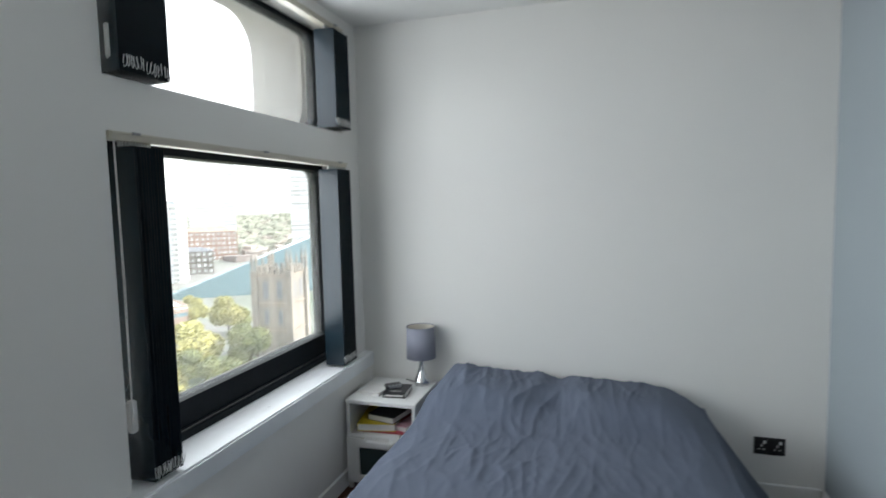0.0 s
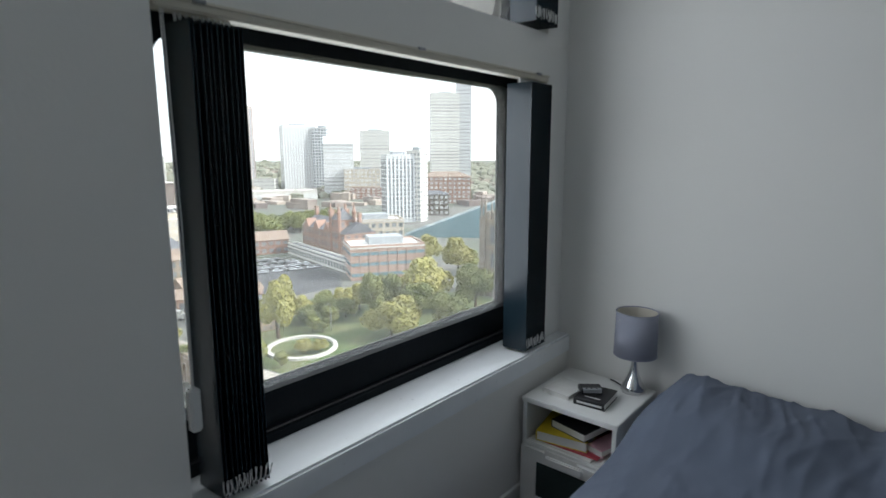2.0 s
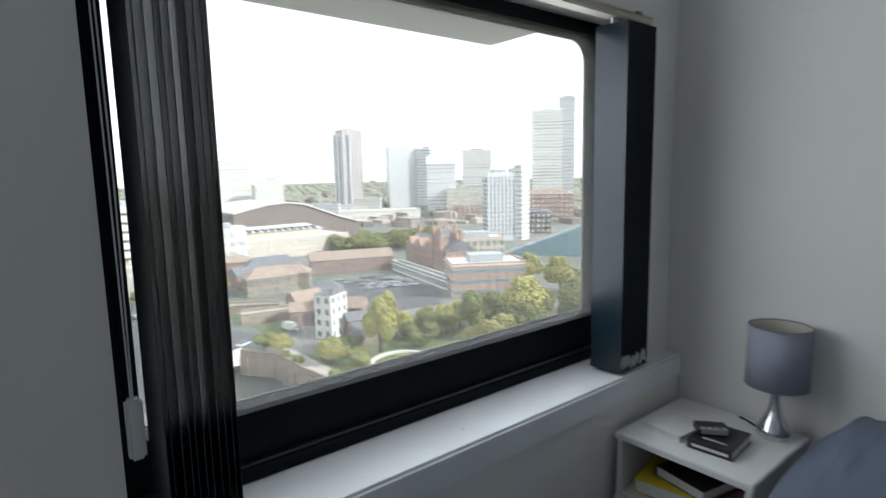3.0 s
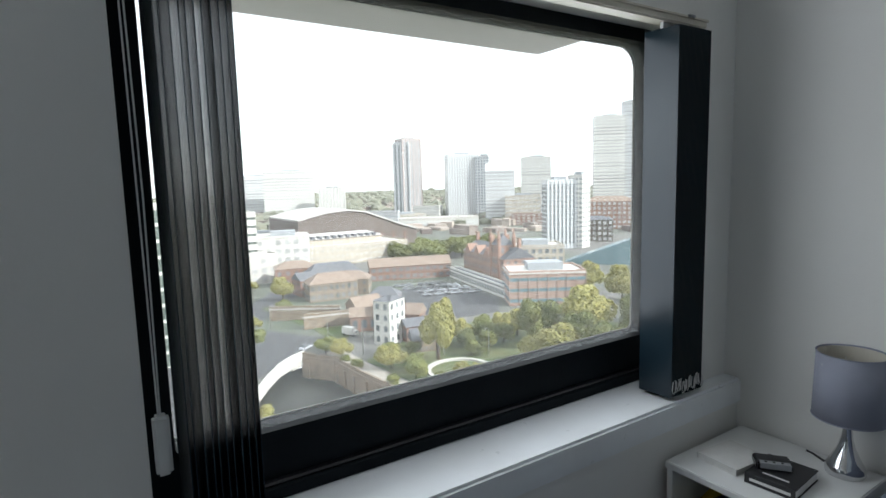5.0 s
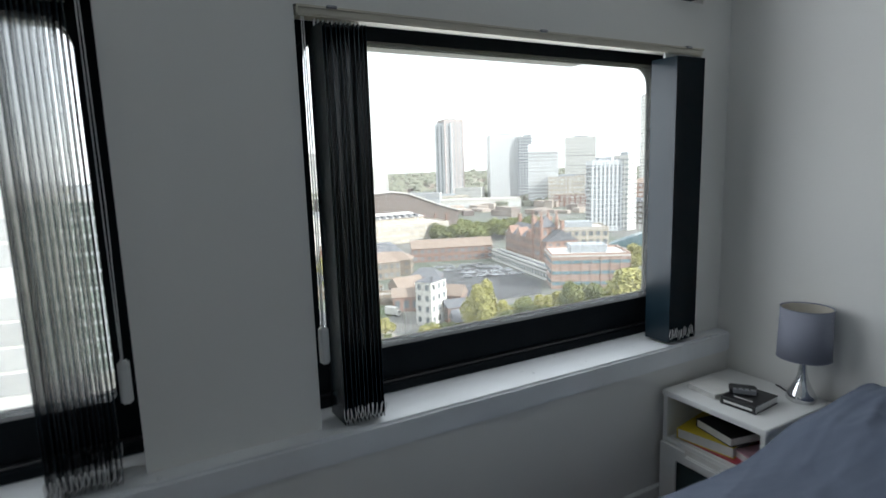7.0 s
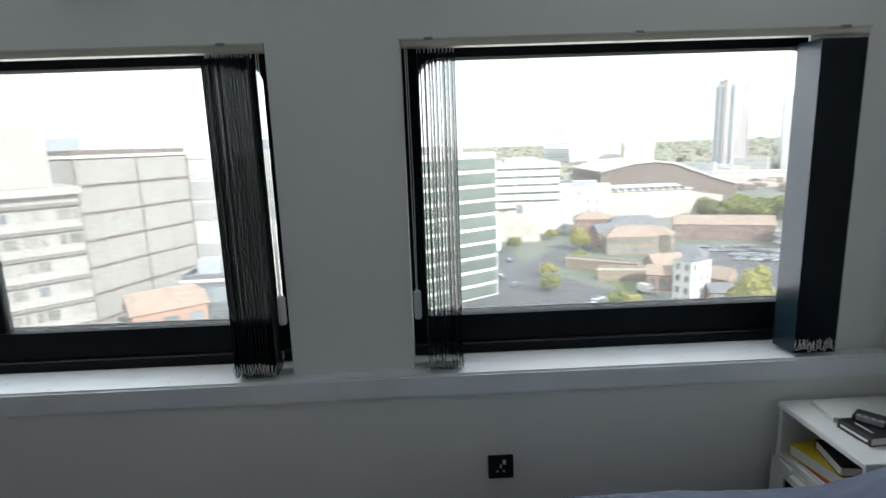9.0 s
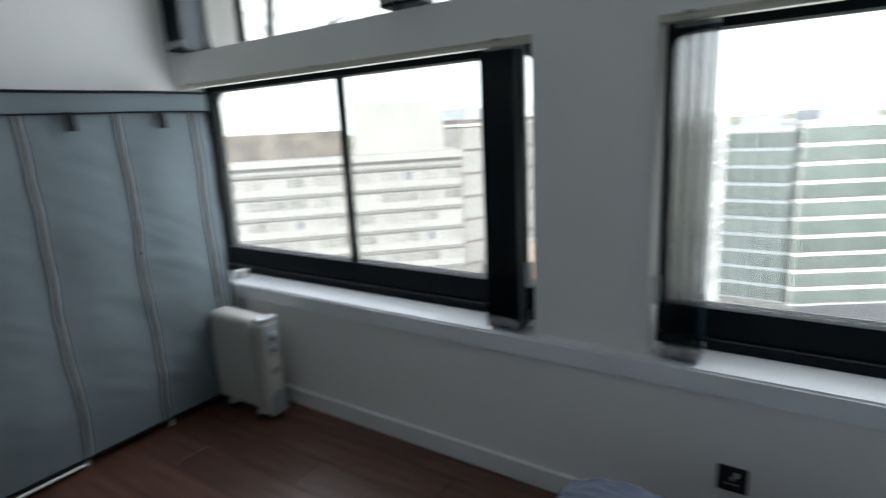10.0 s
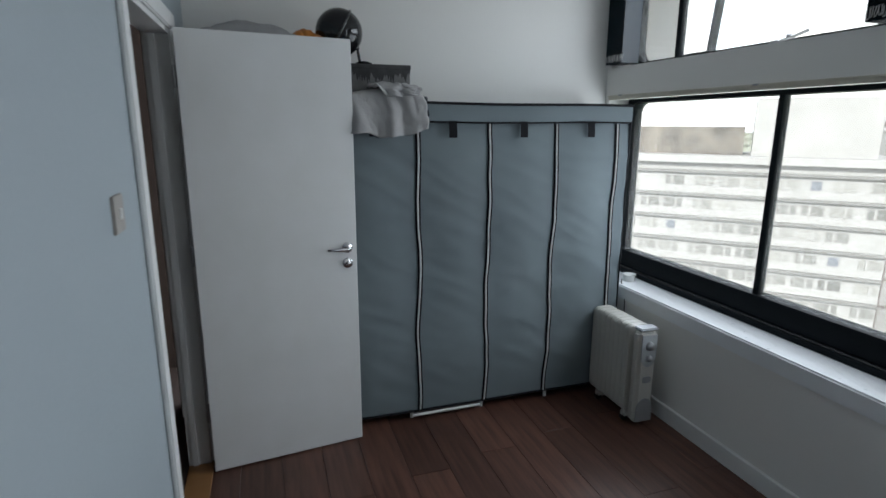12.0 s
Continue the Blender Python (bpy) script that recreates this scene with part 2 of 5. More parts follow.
def box(x0, x1, y0, y1, z0, z1, bevel=0.0, seg=1, bm=None):
    bm = bm or bmesh.new()
    r = bmesh.ops.create_cube(bm, size=1)
    for v in r["verts"]:
        v.co = Vector((x0 + (v.co.x + 0.5) * (x1 - x0), y0 + (v.co.y + 0.5) * (y1 - y0), z0 + (v.co.z + 0.5) * (z1 - z0)))
    if bevel:
        es = {e for v in r["verts"] for e in v.link_edges}
        bmesh.ops.bevel(bm, geom=list(es), offset=bevel, segments=seg, affect="EDGES")
    return bm


def lathe(profile, seg=32, bm=None, at=(0, 0, 0)):
    bm = bm or bmesh.new()
    rings = []
    for r, z in profile:
        rings.append([bm.verts.new((at[0] + r * math.cos(2 * math.pi * i / seg), at[1] + r * math.sin(2 * math.pi * i / seg), at[2] + z)) for i in range(seg)])
    for a, b in zip(rings, rings[1:]):
        for i in range(seg):
            bm.faces.new((a[i], a[(i + 1) % seg], b[(i + 1) % seg], b[i]))
    for ring, (r, z) in ((rings[0], profile[0]), (rings[-1], profile[-1])):
        if r > 1e-4:
            bm.faces.new(ring)
    return bm


def tube(points, r, seg=8, bm=None):
    bm = bm or bmesh.new()
    pts = [Vector(p) for p in points]
    rings = []
    for i, p in enumerate(pts):
        d = (pts[min(i + 1, len(pts) - 1)] - pts[max(i - 1, 0)]).normalized()
        u = d.orthogonal().normalized()
        if abs(d.z) < 0.95:
            u = d.cross(Vector((0, 0, 1))).normalized()
        v = d.cross(u)
        rr = r[i] if isinstance(r, (list, tuple)) else r
        rings.append([bm.verts.new(p + rr * (math.cos(2 * math.pi * k / seg) * u + math.sin(2 * math.pi * k / seg) * v)) for k in range(seg)])
    for a, b in zip(rings, rings[1:]):
        for k in range(seg):
            bm.faces.new((a[k], a[(k + 1) % seg], b[(k + 1) % seg], b[k]))
    bm.faces.new(rings[0])
    bm.faces.new(rings[-1])
    return bm


def rounded(y0, y1, z0, z1, r, n=8, low=None):
    """Corner points of a rectangle with rounded corners, in the y-z plane; low: the radius of the lower two."""
    out = []
    q = r if low is None else low
    for cy, cz, a, r in ((y1 - r, z1 - r, 0, r), (y0 + r, z1 - r, 90, r), (y0 + q, z0 + q, 180, q), (y1 - q, z0 + q, 270, q)):
        for i in range(n + 1):
            t = radians(a + 90 * i / n)
            out.append((cy + r * math.cos(t), cz + r * math.sin(t)))
    return out


def ring_plate(x0, x1, outer, inner):
    """A plate between x0 and x1 with the rim outer and a hole inner (loops of the same length)."""
    bm = bmesh.new()
    L = {}
    for key, x, loop in (("of", x1, outer), ("ob", x0, outer), ("if", x1, inner), ("ib", x0, inner)):
        L[key] = [bm.verts.new((x, y, z)) for y, z in loop]
    n = len(outer)
    for i in range(n):
        j = (i + 1) % n
        for a, b in (("of", "if"), ("ib", "ob"), ("ob", "of"), ("if", "ib")):
            try:
                bm.faces.new((L[a][i], L[a][j], L[b][j], L[b][i]))
            except ValueError:
                pass
    return bm


def squared(inner, y0, y1, z0, z1):
    """Projects the loop inner onto the rectangle's rim, corner to corner."""
    cy, cz, out, n = (y0 + y1) / 2, (z0 + z1) / 2, [], len(inner) // 4
    cor = ((y1, z1), (y0, z1), (y0, z0), (y1, z0))
    for k in range(4):
        for i in range(n):
            t = i / (n - 1)
            y, z = inner[k * n + i]
            if t < 0.5:
                p = (cor[k][0], z + (cor[k][1] - z) * 2 * t) if k % 2 == 0 else (y + (cor[k][0] - y) * 2 * t, cor[k][1])
            else:
                p = (y + (cor[k][0] - y) * 2 * (1 - t), cor[k][1]) if k % 2 == 0 else (cor[k][0], z + (cor[k][1] - z) * 2 * (1 - t))
            out.append(p)
    return out


def struct(name, bm, material, label=""):
    return tagged(part(name, bm, material), label, "", "", "structure")


# ---- room shell ----
bm = bmesh.new()
XO = -0.24
ys = sorted({YF - 0.2, WA[0], WA[1], WB[0], WB[1], YH + 0.2})
for y0, y1 in zip(ys, ys[1:]):
    hole = (y0, y1) in (WA, WB)
    if hole:
        box(XO, 0, y0, y1, -0.2, ZS - 0.03, bm=bm)
        box(XO, 0, y0, y1, ZT, ZU, bm=bm)
        box(XO, 0, y0, y1, ZV, ZC + 0.15, bm=bm)
    else:
        box(XO, 0, y0, y1, -0.2, ZC + 0.15, bm=bm)
bmesh.ops.remove_doubles(bm, verts=bm.verts, dist=0.0001)
struct("wall_west", bm, "wall", "white painted window wall with deep reveals")
struct("wall_north", box(0, XD + 0.15, YH, YH + 0.2, -0.2, ZC + 0.15), "wall", "plain white painted wall behind the bed")
struct("wall_south", box(0, XD + 0.15, YF - 0.2, YF, -0.2, ZC + 0.15), "wall", "plain white painted wall behind the fabric wardrobe")
DY0, DY1, DZ = -0.985, -0.155, 2.005
bm = box(XD, XD + 0.09, DY1, YH, -0.2, ZC + 0.15)
box(XD, XD + 0.09, YF, DY0, -0.2, ZC + 0.15, bm=bm)
box(XD, XD + 0.09, DY0, DY1, DZ, ZC + 0.15, bm=bm)
EAST = [struct("wall_east", bm, "wallblue", "blue-grey wall with the doorway")]
struct("ceiling", box(0, XD, YF, YH, ZC, ZC + 0.15), "ceil", "white painted ceiling")

# sill board and skirting
struct("window_sill_board", box(-0.17, 0.062, YF, YH, ZS - 0.085, ZS, 0.008, 2), "sill", "long white painted window sill")
struct("dado_wall", box(0.0, 0.048, YF, YH, 0, ZS - 0.085), "wall", "boxed-out white wall below the sill")
bm = box(0.048, 0.067, YF, YH, 0, 0.095, 0.004)
struct("baseboard", bm, "gloss", "white painted skirting board")
struct("baseboard", box(0.067, XD - 0.016, YH - 0.016, YH, 0, 0.095, 0.004), "gloss", "white painted skirting board")
EAST.append(struct("baseboard", box(XD - 0.016, XD, DY1 + 0.07, YH - 0.016, 0, 0.095, 0.004), "gloss", "white painted skirting board"))
struct("baseboard", box(0.067, XD - 0.06, YF, YF + 0.016, 0, 0.095, 0.004), "gloss", "white painted skirting board")

# doorway trim
trim = thing("door_frame", (0, 0, 0), 0, "white gloss door lining and architrave", "door frame", "", "structure")
part("jamb", box(XD - 0.004, XD + 0.094, DY1 - 0.03, DY1 - 0.001, 0, DZ - 0.03), "gloss", trim)
part("jamb", box(XD - 0.004, XD + 0.094, DY0 + 0.001, DY0 + 0.03, 0, DZ - 0.03), "gloss", trim)
part("door_head", box(XD - 0.004, XD + 0.094, DY0 + 0.001, DY1 - 0.001, DZ - 0.03, DZ - 0.001), "gloss", trim)
part("architrave", box(XD - 0.018, XD - 0.001, DY1 - 0.012, DY1 + 0.058, 0, DZ + 0.058, 0.005, 2), "gloss", trim)
part("architrave", box(XD - 0.02, XD - 0.001, DY0 - 0.058, DY0 + 0.012, 0, DZ + 0.058, 0.005, 2), "gloss", trim)
part("architrave", box(XD - 0.021, XD - 0.001, DY0 + 0.012, DY1 - 0.012, DZ - 0.012, DZ + 0.058, 0.005, 2), "gloss", trim)
part("door_stop", box(XD + 0.05, XD + 0.075, DY1 - 0.043, DY1 - 0.03, 0, DZ - 0.03), "gloss", trim)
part("door_stop", box(XD + 0.05, XD + 0.075, DY0 + 0.03, DY0 + 0.043, 0, DZ - 0.03), "gloss", trim)
EAST.append(trim)
# passage behind the doorway, its darkness painted as one brown on every face
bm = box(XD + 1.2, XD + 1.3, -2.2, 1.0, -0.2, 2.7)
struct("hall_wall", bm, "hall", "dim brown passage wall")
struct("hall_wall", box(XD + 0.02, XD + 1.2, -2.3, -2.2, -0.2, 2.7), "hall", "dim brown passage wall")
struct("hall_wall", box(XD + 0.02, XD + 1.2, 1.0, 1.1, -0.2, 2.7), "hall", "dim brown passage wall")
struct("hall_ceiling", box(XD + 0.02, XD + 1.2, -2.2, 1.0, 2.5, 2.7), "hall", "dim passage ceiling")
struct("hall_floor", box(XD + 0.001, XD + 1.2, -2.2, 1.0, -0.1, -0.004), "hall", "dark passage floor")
EAST.append(struct("threshold", box(XD - 0.02, XD + 0.095, DY0 + 0.03, DY1 - 0.03, -0.02, 0.008, 0.003), "thresh", "worn oak door threshold"))
# the door wall stands a little out of square
SKEW = pose(XD, YH, 0, 0, 0, -0.55) @ pose(-XD, -YH, 0)
for ob in EAST:
    ob.matrix_world = SKEW @ ob.matrix_world


# ---- windows ----
def window(name, y0, y1, z0, z1, gz0, rail=0.042, side=0.052, rad=0.07, mull=None, label=""):
    w = thing(name, (0, 0, 0), 0, label, "window", "", "structure")
    gy0, gy1, gz1 = y0 + side, y1 - side, z1 - rail
    low = 0.018 if gz0 - z0 > 0.1 else rad
    inner = rounded(gy0, gy1, gz0, gz1, rad, low=low)
    part("window_frame", ring_plate(XG - 0.045, XG + 0.02, squared(inner, y0, y1, z0, z1), inner), "frame", w)
    part("glazing_bead", ring_plate(XG + 0.02, XG + 0.026, rounded(gy0 - 0.02, gy1 + 0.02, gz0 - 0.02, gz1 + 0.02, rad + 0.02, low=low + 0.02), inner), "frame", w)
    # outer lip made pale: its colour carries the skylight on the frame edge
    part("outer_bead", ring_plate(XG - 0.0495, XG - 0.046, rounded(gy0 - 0.02, gy1 + 0.02, gz0 - 0.02, gz1 + 0.02, rad + 0.02, low=low + 0.02), rounded(gy0 + 0.003, gy1 - 0.004, gz0 + 0.004, gz1 - 0.002, rad, low=low)), "conc", w, "pale outer frame lip with skylight in its colour")
    if gz0 - z0 > 0.1:
        part("lower_rail", box(XG + 0.02, XG + 0.034, y0, y1, z0 + 0.035, z0 + 0.042), "black", w, "thin seal line")
        part("sub_rail", box(XG + 0.02, XG + 0.04, y0, y1, z0, z0 + 0.032, 0.004), "frame", w)
    if mull is not None:
        part("mullion", box(XG - 0.03, XG + 0.014, mull - 0.016, mull + 0.016, gz0 - 0.005, gz1 + 0.005, 0.004), "frame", w)
    edges = [gy0 - 0.01] + ([mull] if mull is not None else []) + [gy1 + 0.01]
    for a, b in zip(edges, edges[1:]):
        p = part("pane", box(XG - 0.004, XG, a + 0.004, b - 0.004, gz0 - 0.01, gz1 + 0.01), "pane", w)
        p.visible_shadow = False
    return w


window("window_1", WB[0], WB[1], ZS, ZT, 0.812, label="dark-framed picture window with rounded glass corners")
window("window_2", WA[0], WA[1], ZS, ZT, 0.812, mull=-0.328, label="dark-framed wide window with a centre mullion")
window("window_3", WB[0], WB[1], ZU, ZV, ZU + 0.03, rail=0.03, side=0.036, rad=0.09, label="dark-framed upper window with rounded corners")
window("window_4", WA[0], WA[1], ZU, ZV, ZU + 0.03, rail=0.03, side=0.036, rad=0.09, mull=-1.045, label="dark-framed upper window with an opening casement")


# ---- blinds ----
def vane_mesh(h, w=0.109):
    bm = box(-w / 2, w / 2, -0.0008, 0.0008, 0, h)
    return bm


def blind(name, y0, y1, z0, z1, packs, weight, label):
    """A vertical blind: headrail, vanes drawn into packs, linking chains at their feet, cord and weight."""
    b = thing(name, (0, 0, 0), 0, label, "blind")
    rail = part("headrail", box(-0.035, 0.012, y0 + 0.004, y1 - 0.004, z1 - 0.028, z1 - 0.001, 0.004, 2), "rail", b, "cream metal headrail")
    part("rail_lip", box(0.0125, 0.017, y0 + 0.004, y1 - 0.004, z1 - 0.009, z1 - 0.003), "rail", rail)
    for k in range(3):
        y = y0 + (y1 - y0) * (0.06 + 0.44 * k)
        part("bracket", box(-0.02, 0.024, y - 0.014, y + 0.014, z1 - 0.008, z1 + 0.0, 0.002), "greyplast", rail)
    top = z1 - 0.045
    proto = chain = hook = None
    rnd = random.Random(int(y0 * 1000))
    for a, c, turn, xm, gap in packs:
        n = max(2, int((c - a) / gap))
        for i in range(n):
            y = a + (c - a) * i / (n - 1) + rnd.uniform(-0.003, 0.003) * (gap > 0.008) * (0 < i < n - 1)
            m = pose(xm, y, z0, 0, 0, turn + rnd.uniform(-1.5, 1.5) * (gap > 0.008))
            if proto is None:
                proto = part("vane", vane_mesh(top - z0), "vane", b, at=m)
            else:
                again(proto, m, b)
            mh = pose(xm, y, top)
            if hook is None:
                hook = part("carrier", box(-0.004, 0.004, -0.002, 0.002, 0, 0.02), "plast", b, at=mh)
            else:
                again(hook, mh, b)
            if i < n - 1 and (gap > 0.008 or i % 2):
                for sx in (-0.05, 0.054):
                    drop = rnd.uniform(0.0, 0.012)
                    mc = pose(xm + sx, y, z0 + 0.012 + drop, rnd.uniform(-14, 14), 0, rnd.uniform(-40, 40))
                    if chain is None:
                        pts = [(0.004, 0.012 * math.cos(t) * 0.5 + 0.005, -0.018 * math.sin(t) + 0.012) for t in [math.pi * q / 6 for q in range(7)]]
                        chain = part("bead_chain", tube([(0.004, -0.001, 0.03)] + pts[::-1] + [(0.004, 0.011, 0.03)], 0.0016, 5), "plast", b, at=mc)
                    else:
                        again(chain, mc, b)
    wy, wz = weight
    part("cord", tube([(0.005, wy, z1 - 0.03), (0.004, wy + 0.004, (z1 + wz) / 2), (0.003, wy, wz + 0.1)], 0.0016, 5), "plast", b, "white pull cord")
    part("cord", tube([(0.008, wy - 0.006, z1 - 0.03), (0.007, wy - 0.004, (z1 + wz) / 2), (0.003, wy - 0.003, wz + 0.1)], 0.0016, 5), "plast", b, "white pull cord")
    part("cord_weight", box(-0.014, 0.012, wy - 0.013, wy + 0.013, wz, wz + 0.105, 0.005, 2), "plast", b, "white plastic cord weight")
    return b


blind("vertical_blind", WB[0], WB[1], ZS + 0.012, ZT, [(1.285, 1.405, 2.2, -0.014, 0.0105), (2.6, 2.752, 4, -0.006, 0.0055)], (1.252, 0.85), "dark teal vertical blind drawn to both sides")
blind("vertical_blind", WA[0], WA[1], ZS + 0.012, ZT, [(0.597, 0.742, 2.2, -0.014, 0.0095)], (0.771, 0.85), "dark teal vertical blind drawn aside at the pier")
blind("vertical_blind", WB[0], WB[1], ZU + 0.014, ZV, [(1.262, 1.46, -5, -0.014, 0.007), (2.61, 2.775, 7, -0.004, 0.0055)], (1.268, 2.02), "dark teal upper vertical blind drawn aside")
blind("vertical_blind", WA[0], WA[1], ZU + 0.014, ZV, [(-1.42, -1.26, -7, -0.004, 0.0055), (0.13, 0.34, 5, -0.014, 0.007)], (0.365, 2.05), "dark teal upper vertical blind drawn in packs")


# ---- bed ----
bed = thing("bed", (0, 0, 0), 0, "double bed with a mattress against the white wall", "bed")
part("bed_base", box(0.56, 1.90, 1.16, 2.955, 0.06, 0.25, 0.01), "bookblack", bed)
part("mattress", box(0.565, 1.895, 1.165, 2.95, 0.25, 0.455, 0.04, 3), "mattress", bed)
for x in (0.62, 1.84):
    for y in (1.25, 2.88):
        part("leg", box(x - 0.03, x + 0.03, y - 0.03, y + 0.03, 0, 0.06), "bookblack", bed)


def smooth(a, b, x):
    t = min(1, max(0, (x - a) / (b - a)))
    return t * t * (3 - 2 * t)


def bump2(x, y, cx, cy, rx, ry):
    d = ((x - cx) / rx) ** 4 + ((y - cy) / ry) ** 4
    return 1 / (1 + d * d * 2 + d)


def wrinkle(x, y, s=0.0):
    """Creases that run obliquely over the sheet, sharp at their crests, over soft waves."""
    v = 0.010 * noise.noise(Vector((x * 2.6, y * 2.4, 6.1 + s)))
    mask = 0.45 + 0.55 * noise.noise(Vector((x * 2.2, y * 2.2, 3.3 + s)))
    for k, (ang, fq, fp, amp) in enumerate(((80, 7, 1.5, 0.012), (94, 16, 3.0, 0.008), (68, 24, 5.5, 0.005), (108, 15, 4.5, 0.004), (86, 40, 9.0, 0.0024))):
        c, d = math.cos(radians(ang)), math.sin(radians(ang))
        wx = x + 0.07 * noise.noise(Vector((x * 3.1, y * 3.1, 3.7 + k + s)))
        wy = y + 0.07 * noise.noise(Vector((x * 3.3, y * 2.9, 9.1 + k + s)))
        n = noise.noise(Vector(((wx * d - wy * c) * fq, (wx * c + wy * d) * fp, 1.7 * k + s)))
        v += amp * max(0.15, mask + 0.25 * (k % 2)) * ((1 - abs(n) * 2.4) ** 3 if abs(n) < 0.4 else 0)
    return v


def bed_height(x, y):
    z = 0.492 + 0.012 * noise.noise(Vector((x * 1.7, y * 1.7, 0.4)))
    z += 0.138 * bump2(x, y, 0.84, 2.74, 0.36, 0.30) * (1 - 0.12 * smooth(0.7, 1.2, x))
    z += 0.118 * bump2(x, y, 1.55, 2.74, 0.33, 0.29)
    z += 0.03 * bump2(x, y, 0.66, 2.80, 0.10, 0.12)
    z -= 0.012 * smooth(1.60, 1.95, x) * smooth(1.2, 2.6, y)
    z += 0.05 * bump2(x, y, 1.2, 2.80, 0.16, 0.2)
    return z


def bed_sheet():
    bm = bmesh.new()
    nu, nv = 300, 240
    X0, X1, Y0, Y1 = 0.53, 1.93, 1.15, 2.962
    grid = []
    for j in range(nv + 1):
        v = j / nv
        row = []
        for i in range(nu + 1):
            u = i / nu
            if v < 0.14:
                y, foot = Y0, 1 - v / 0.14
            else:
                y, foot = Y0 + (Y1 - Y0) * (v - 0.14) / 0.86, 0.0
            if u < 0.2:
                x, q, side = X0, 1 - u / 0.2, -1
            elif u > 0.78:
                x, q, side = X1, (u - 0.78) / 0.22, 1
            else:
                x, q, side = X0 + (X1 - X0) * (u - 0.2) / 0.58, 0.0, 0
            h = bed_height(x, y)
            h -= 0.015 * (1 - smooth(0, 0.10, x - X0)) + 0.03 * (1 - smooth(0, 0.12, X1 - x)) + 0.03 * (1 - smooth(0, 0.1, y - Y0))
            h += wrinkle(x, y) * (1 - 0.3 * (q > 0))
            fold = noise.noise(Vector((y * 7 if side else x * 7, 0.3 * side, 2.2)))
            if side and not foot:
                out = (0.035 * (1 - smooth(2.35, 2.5, y)) + 0.03) if side < 0 else 0.27
                out *= 1 + 0.35 * fold
                x += side * (out * q ** 1.25 + 0.012 * q * wrinkle(y * 1.2, q, 5) / 0.013)
                h = h * (1 - q) + 0.035 * q + 0.02 * math.sin(q * math.pi)
            elif foot:
                k = max(q, foot)
                y -= 0.05 * foot ** 1.2 * (1 + 0.5 * fold)
                x += side * (0.06 if side < 0 else 0.13) * q
                h = h * (1 - k) + 0.035 * k
            row.append(bm.verts.new((x, min(y, YH - 0.006), h)))
        grid.append(row)
    for j in range(nv):
        for i in range(nu):
            bm.faces.new((grid[j][i], grid[j][i + 1], grid[j + 1][i + 1], grid[j + 1][i]))
    bm.normal_update()
    ob = part("bed_sheet", bm, "sheet", None, "", True)
    so = ob.modifiers.new("thickness", "SOLIDIFY")
    so.thickness, so.offset = 0.006, -1
    return tagged(ob, "rumpled grey-blue sheet covering bed and pillows", "bed sheet")


bed_sheet()

# ---- nightstand and what is on it ----
NX0, NX1, NY0, NY1, NZ = 0.075, 0.475, 2.552, 2.955, 0.503
ns = thing("nightstand", (0, 0, 0), 0, "white nightstand with open shelf and drawer", "nightstand")
part("top", box(NX0 - 0.004, NX1 + 0.004, NY0 - 0.006, NY1, NZ - 0.022, NZ, 0.003, 2), "lam", ns)
part("side_panel", box(NX0, NX0 + 0.018, NY0, NY1 - 0.004, 0.05, NZ - 0.022, 0.002), "lam", ns)
part("side_panel", box(NX1 - 0.018, NX1, NY0, NY1 - 0.004, 0.05, NZ - 0.022, 0.002), "lam", ns)
part("back_panel", box(NX0 + 0.018, NX1 - 0.018, NY1 - 0.012, NY1 - 0.004, 0.05, NZ - 0.022), "lam", ns)
part("shelf", box(NX0 + 0.018, NX1 - 0.018, NY0 + 0.004, NY1 - 0.012, 0.296, 0.312), "lam", ns)
part("bottom_panel", box(NX0 + 0.018, NX1 - 0.018, NY0 + 0.004, NY1 - 0.012, 0.05, 0.066), "lam", ns)
dr = part("drawer_front", ring_plate(0, 0.018, squared(rounded(NX0 + 0.075, NX1 - 0.075, 0.088, 0.245, 0.002, 2), NX0 + 0.004, NX1 - 0.004, 0.045, 0.294),
                                     rounded(NX0 + 0.075, NX1 - 0.075, 0.088, 0.245, 0.002, 2)), "lam", ns)
dr.matrix_basis = Matrix(((0, 1, 0, 0), (-1, 0, 0, NY0 + 0.002), (0, 0, 1, 0), (0, 0, 0, 1)))
part("panel_insert", box(NX0 + 0.07, NX1 - 0.07, NY0 - 0.008, NY0 - 0.002, 0.083, 0.25), "insert", ns, "dark green glossy drawer insert")
part("drawer_handle", box(NX0 + 0.125, NX1 - 0.115, NY0 - 0.034, NY0 - 0.0165, 0.258, 0.292, 0.005, 2), "lam", ns, "white folded drawer pull")
for x in (NX0 + 0.012, NX1 - 0.012):
    for y in (NY0 + 0.014, NY1 - 0.03):
        part("foot", box(x - 0.011, x + 0.011, y - 0.011, y + 0.011, 0, 0.05), "plast", ns)


def book(name, label, x, y, z, w, d, h, rz, cover, spine=True):
    b = thing(name, (x, y, z), rz, label, "book")
    part("page_block", box(-w / 2 + 0.003, w / 2 - 0.003, -d / 2 + 0.003, d / 2 - 0.003, 0.002, h - 0.002), "paper", b)
    part("cover", box(-w / 2, w / 2, -d / 2, d / 2, h - 0.003, h, 0.001), cover, b)
    part("cover", box(-w / 2, w / 2, -d / 2, d / 2, 0, 0.003, 0.001), cover, b)
    part("spine", box(-w / 2 - 0.001, -w / 2 + 0.003, -d / 2, d / 2, 0.001, h - 0.001), cover, b)
    return b


book("white_book", "white paperback lying on the nightstand", 0.187, 2.705, NZ, 0.125, 0.15, 0.020, -6, "paper")
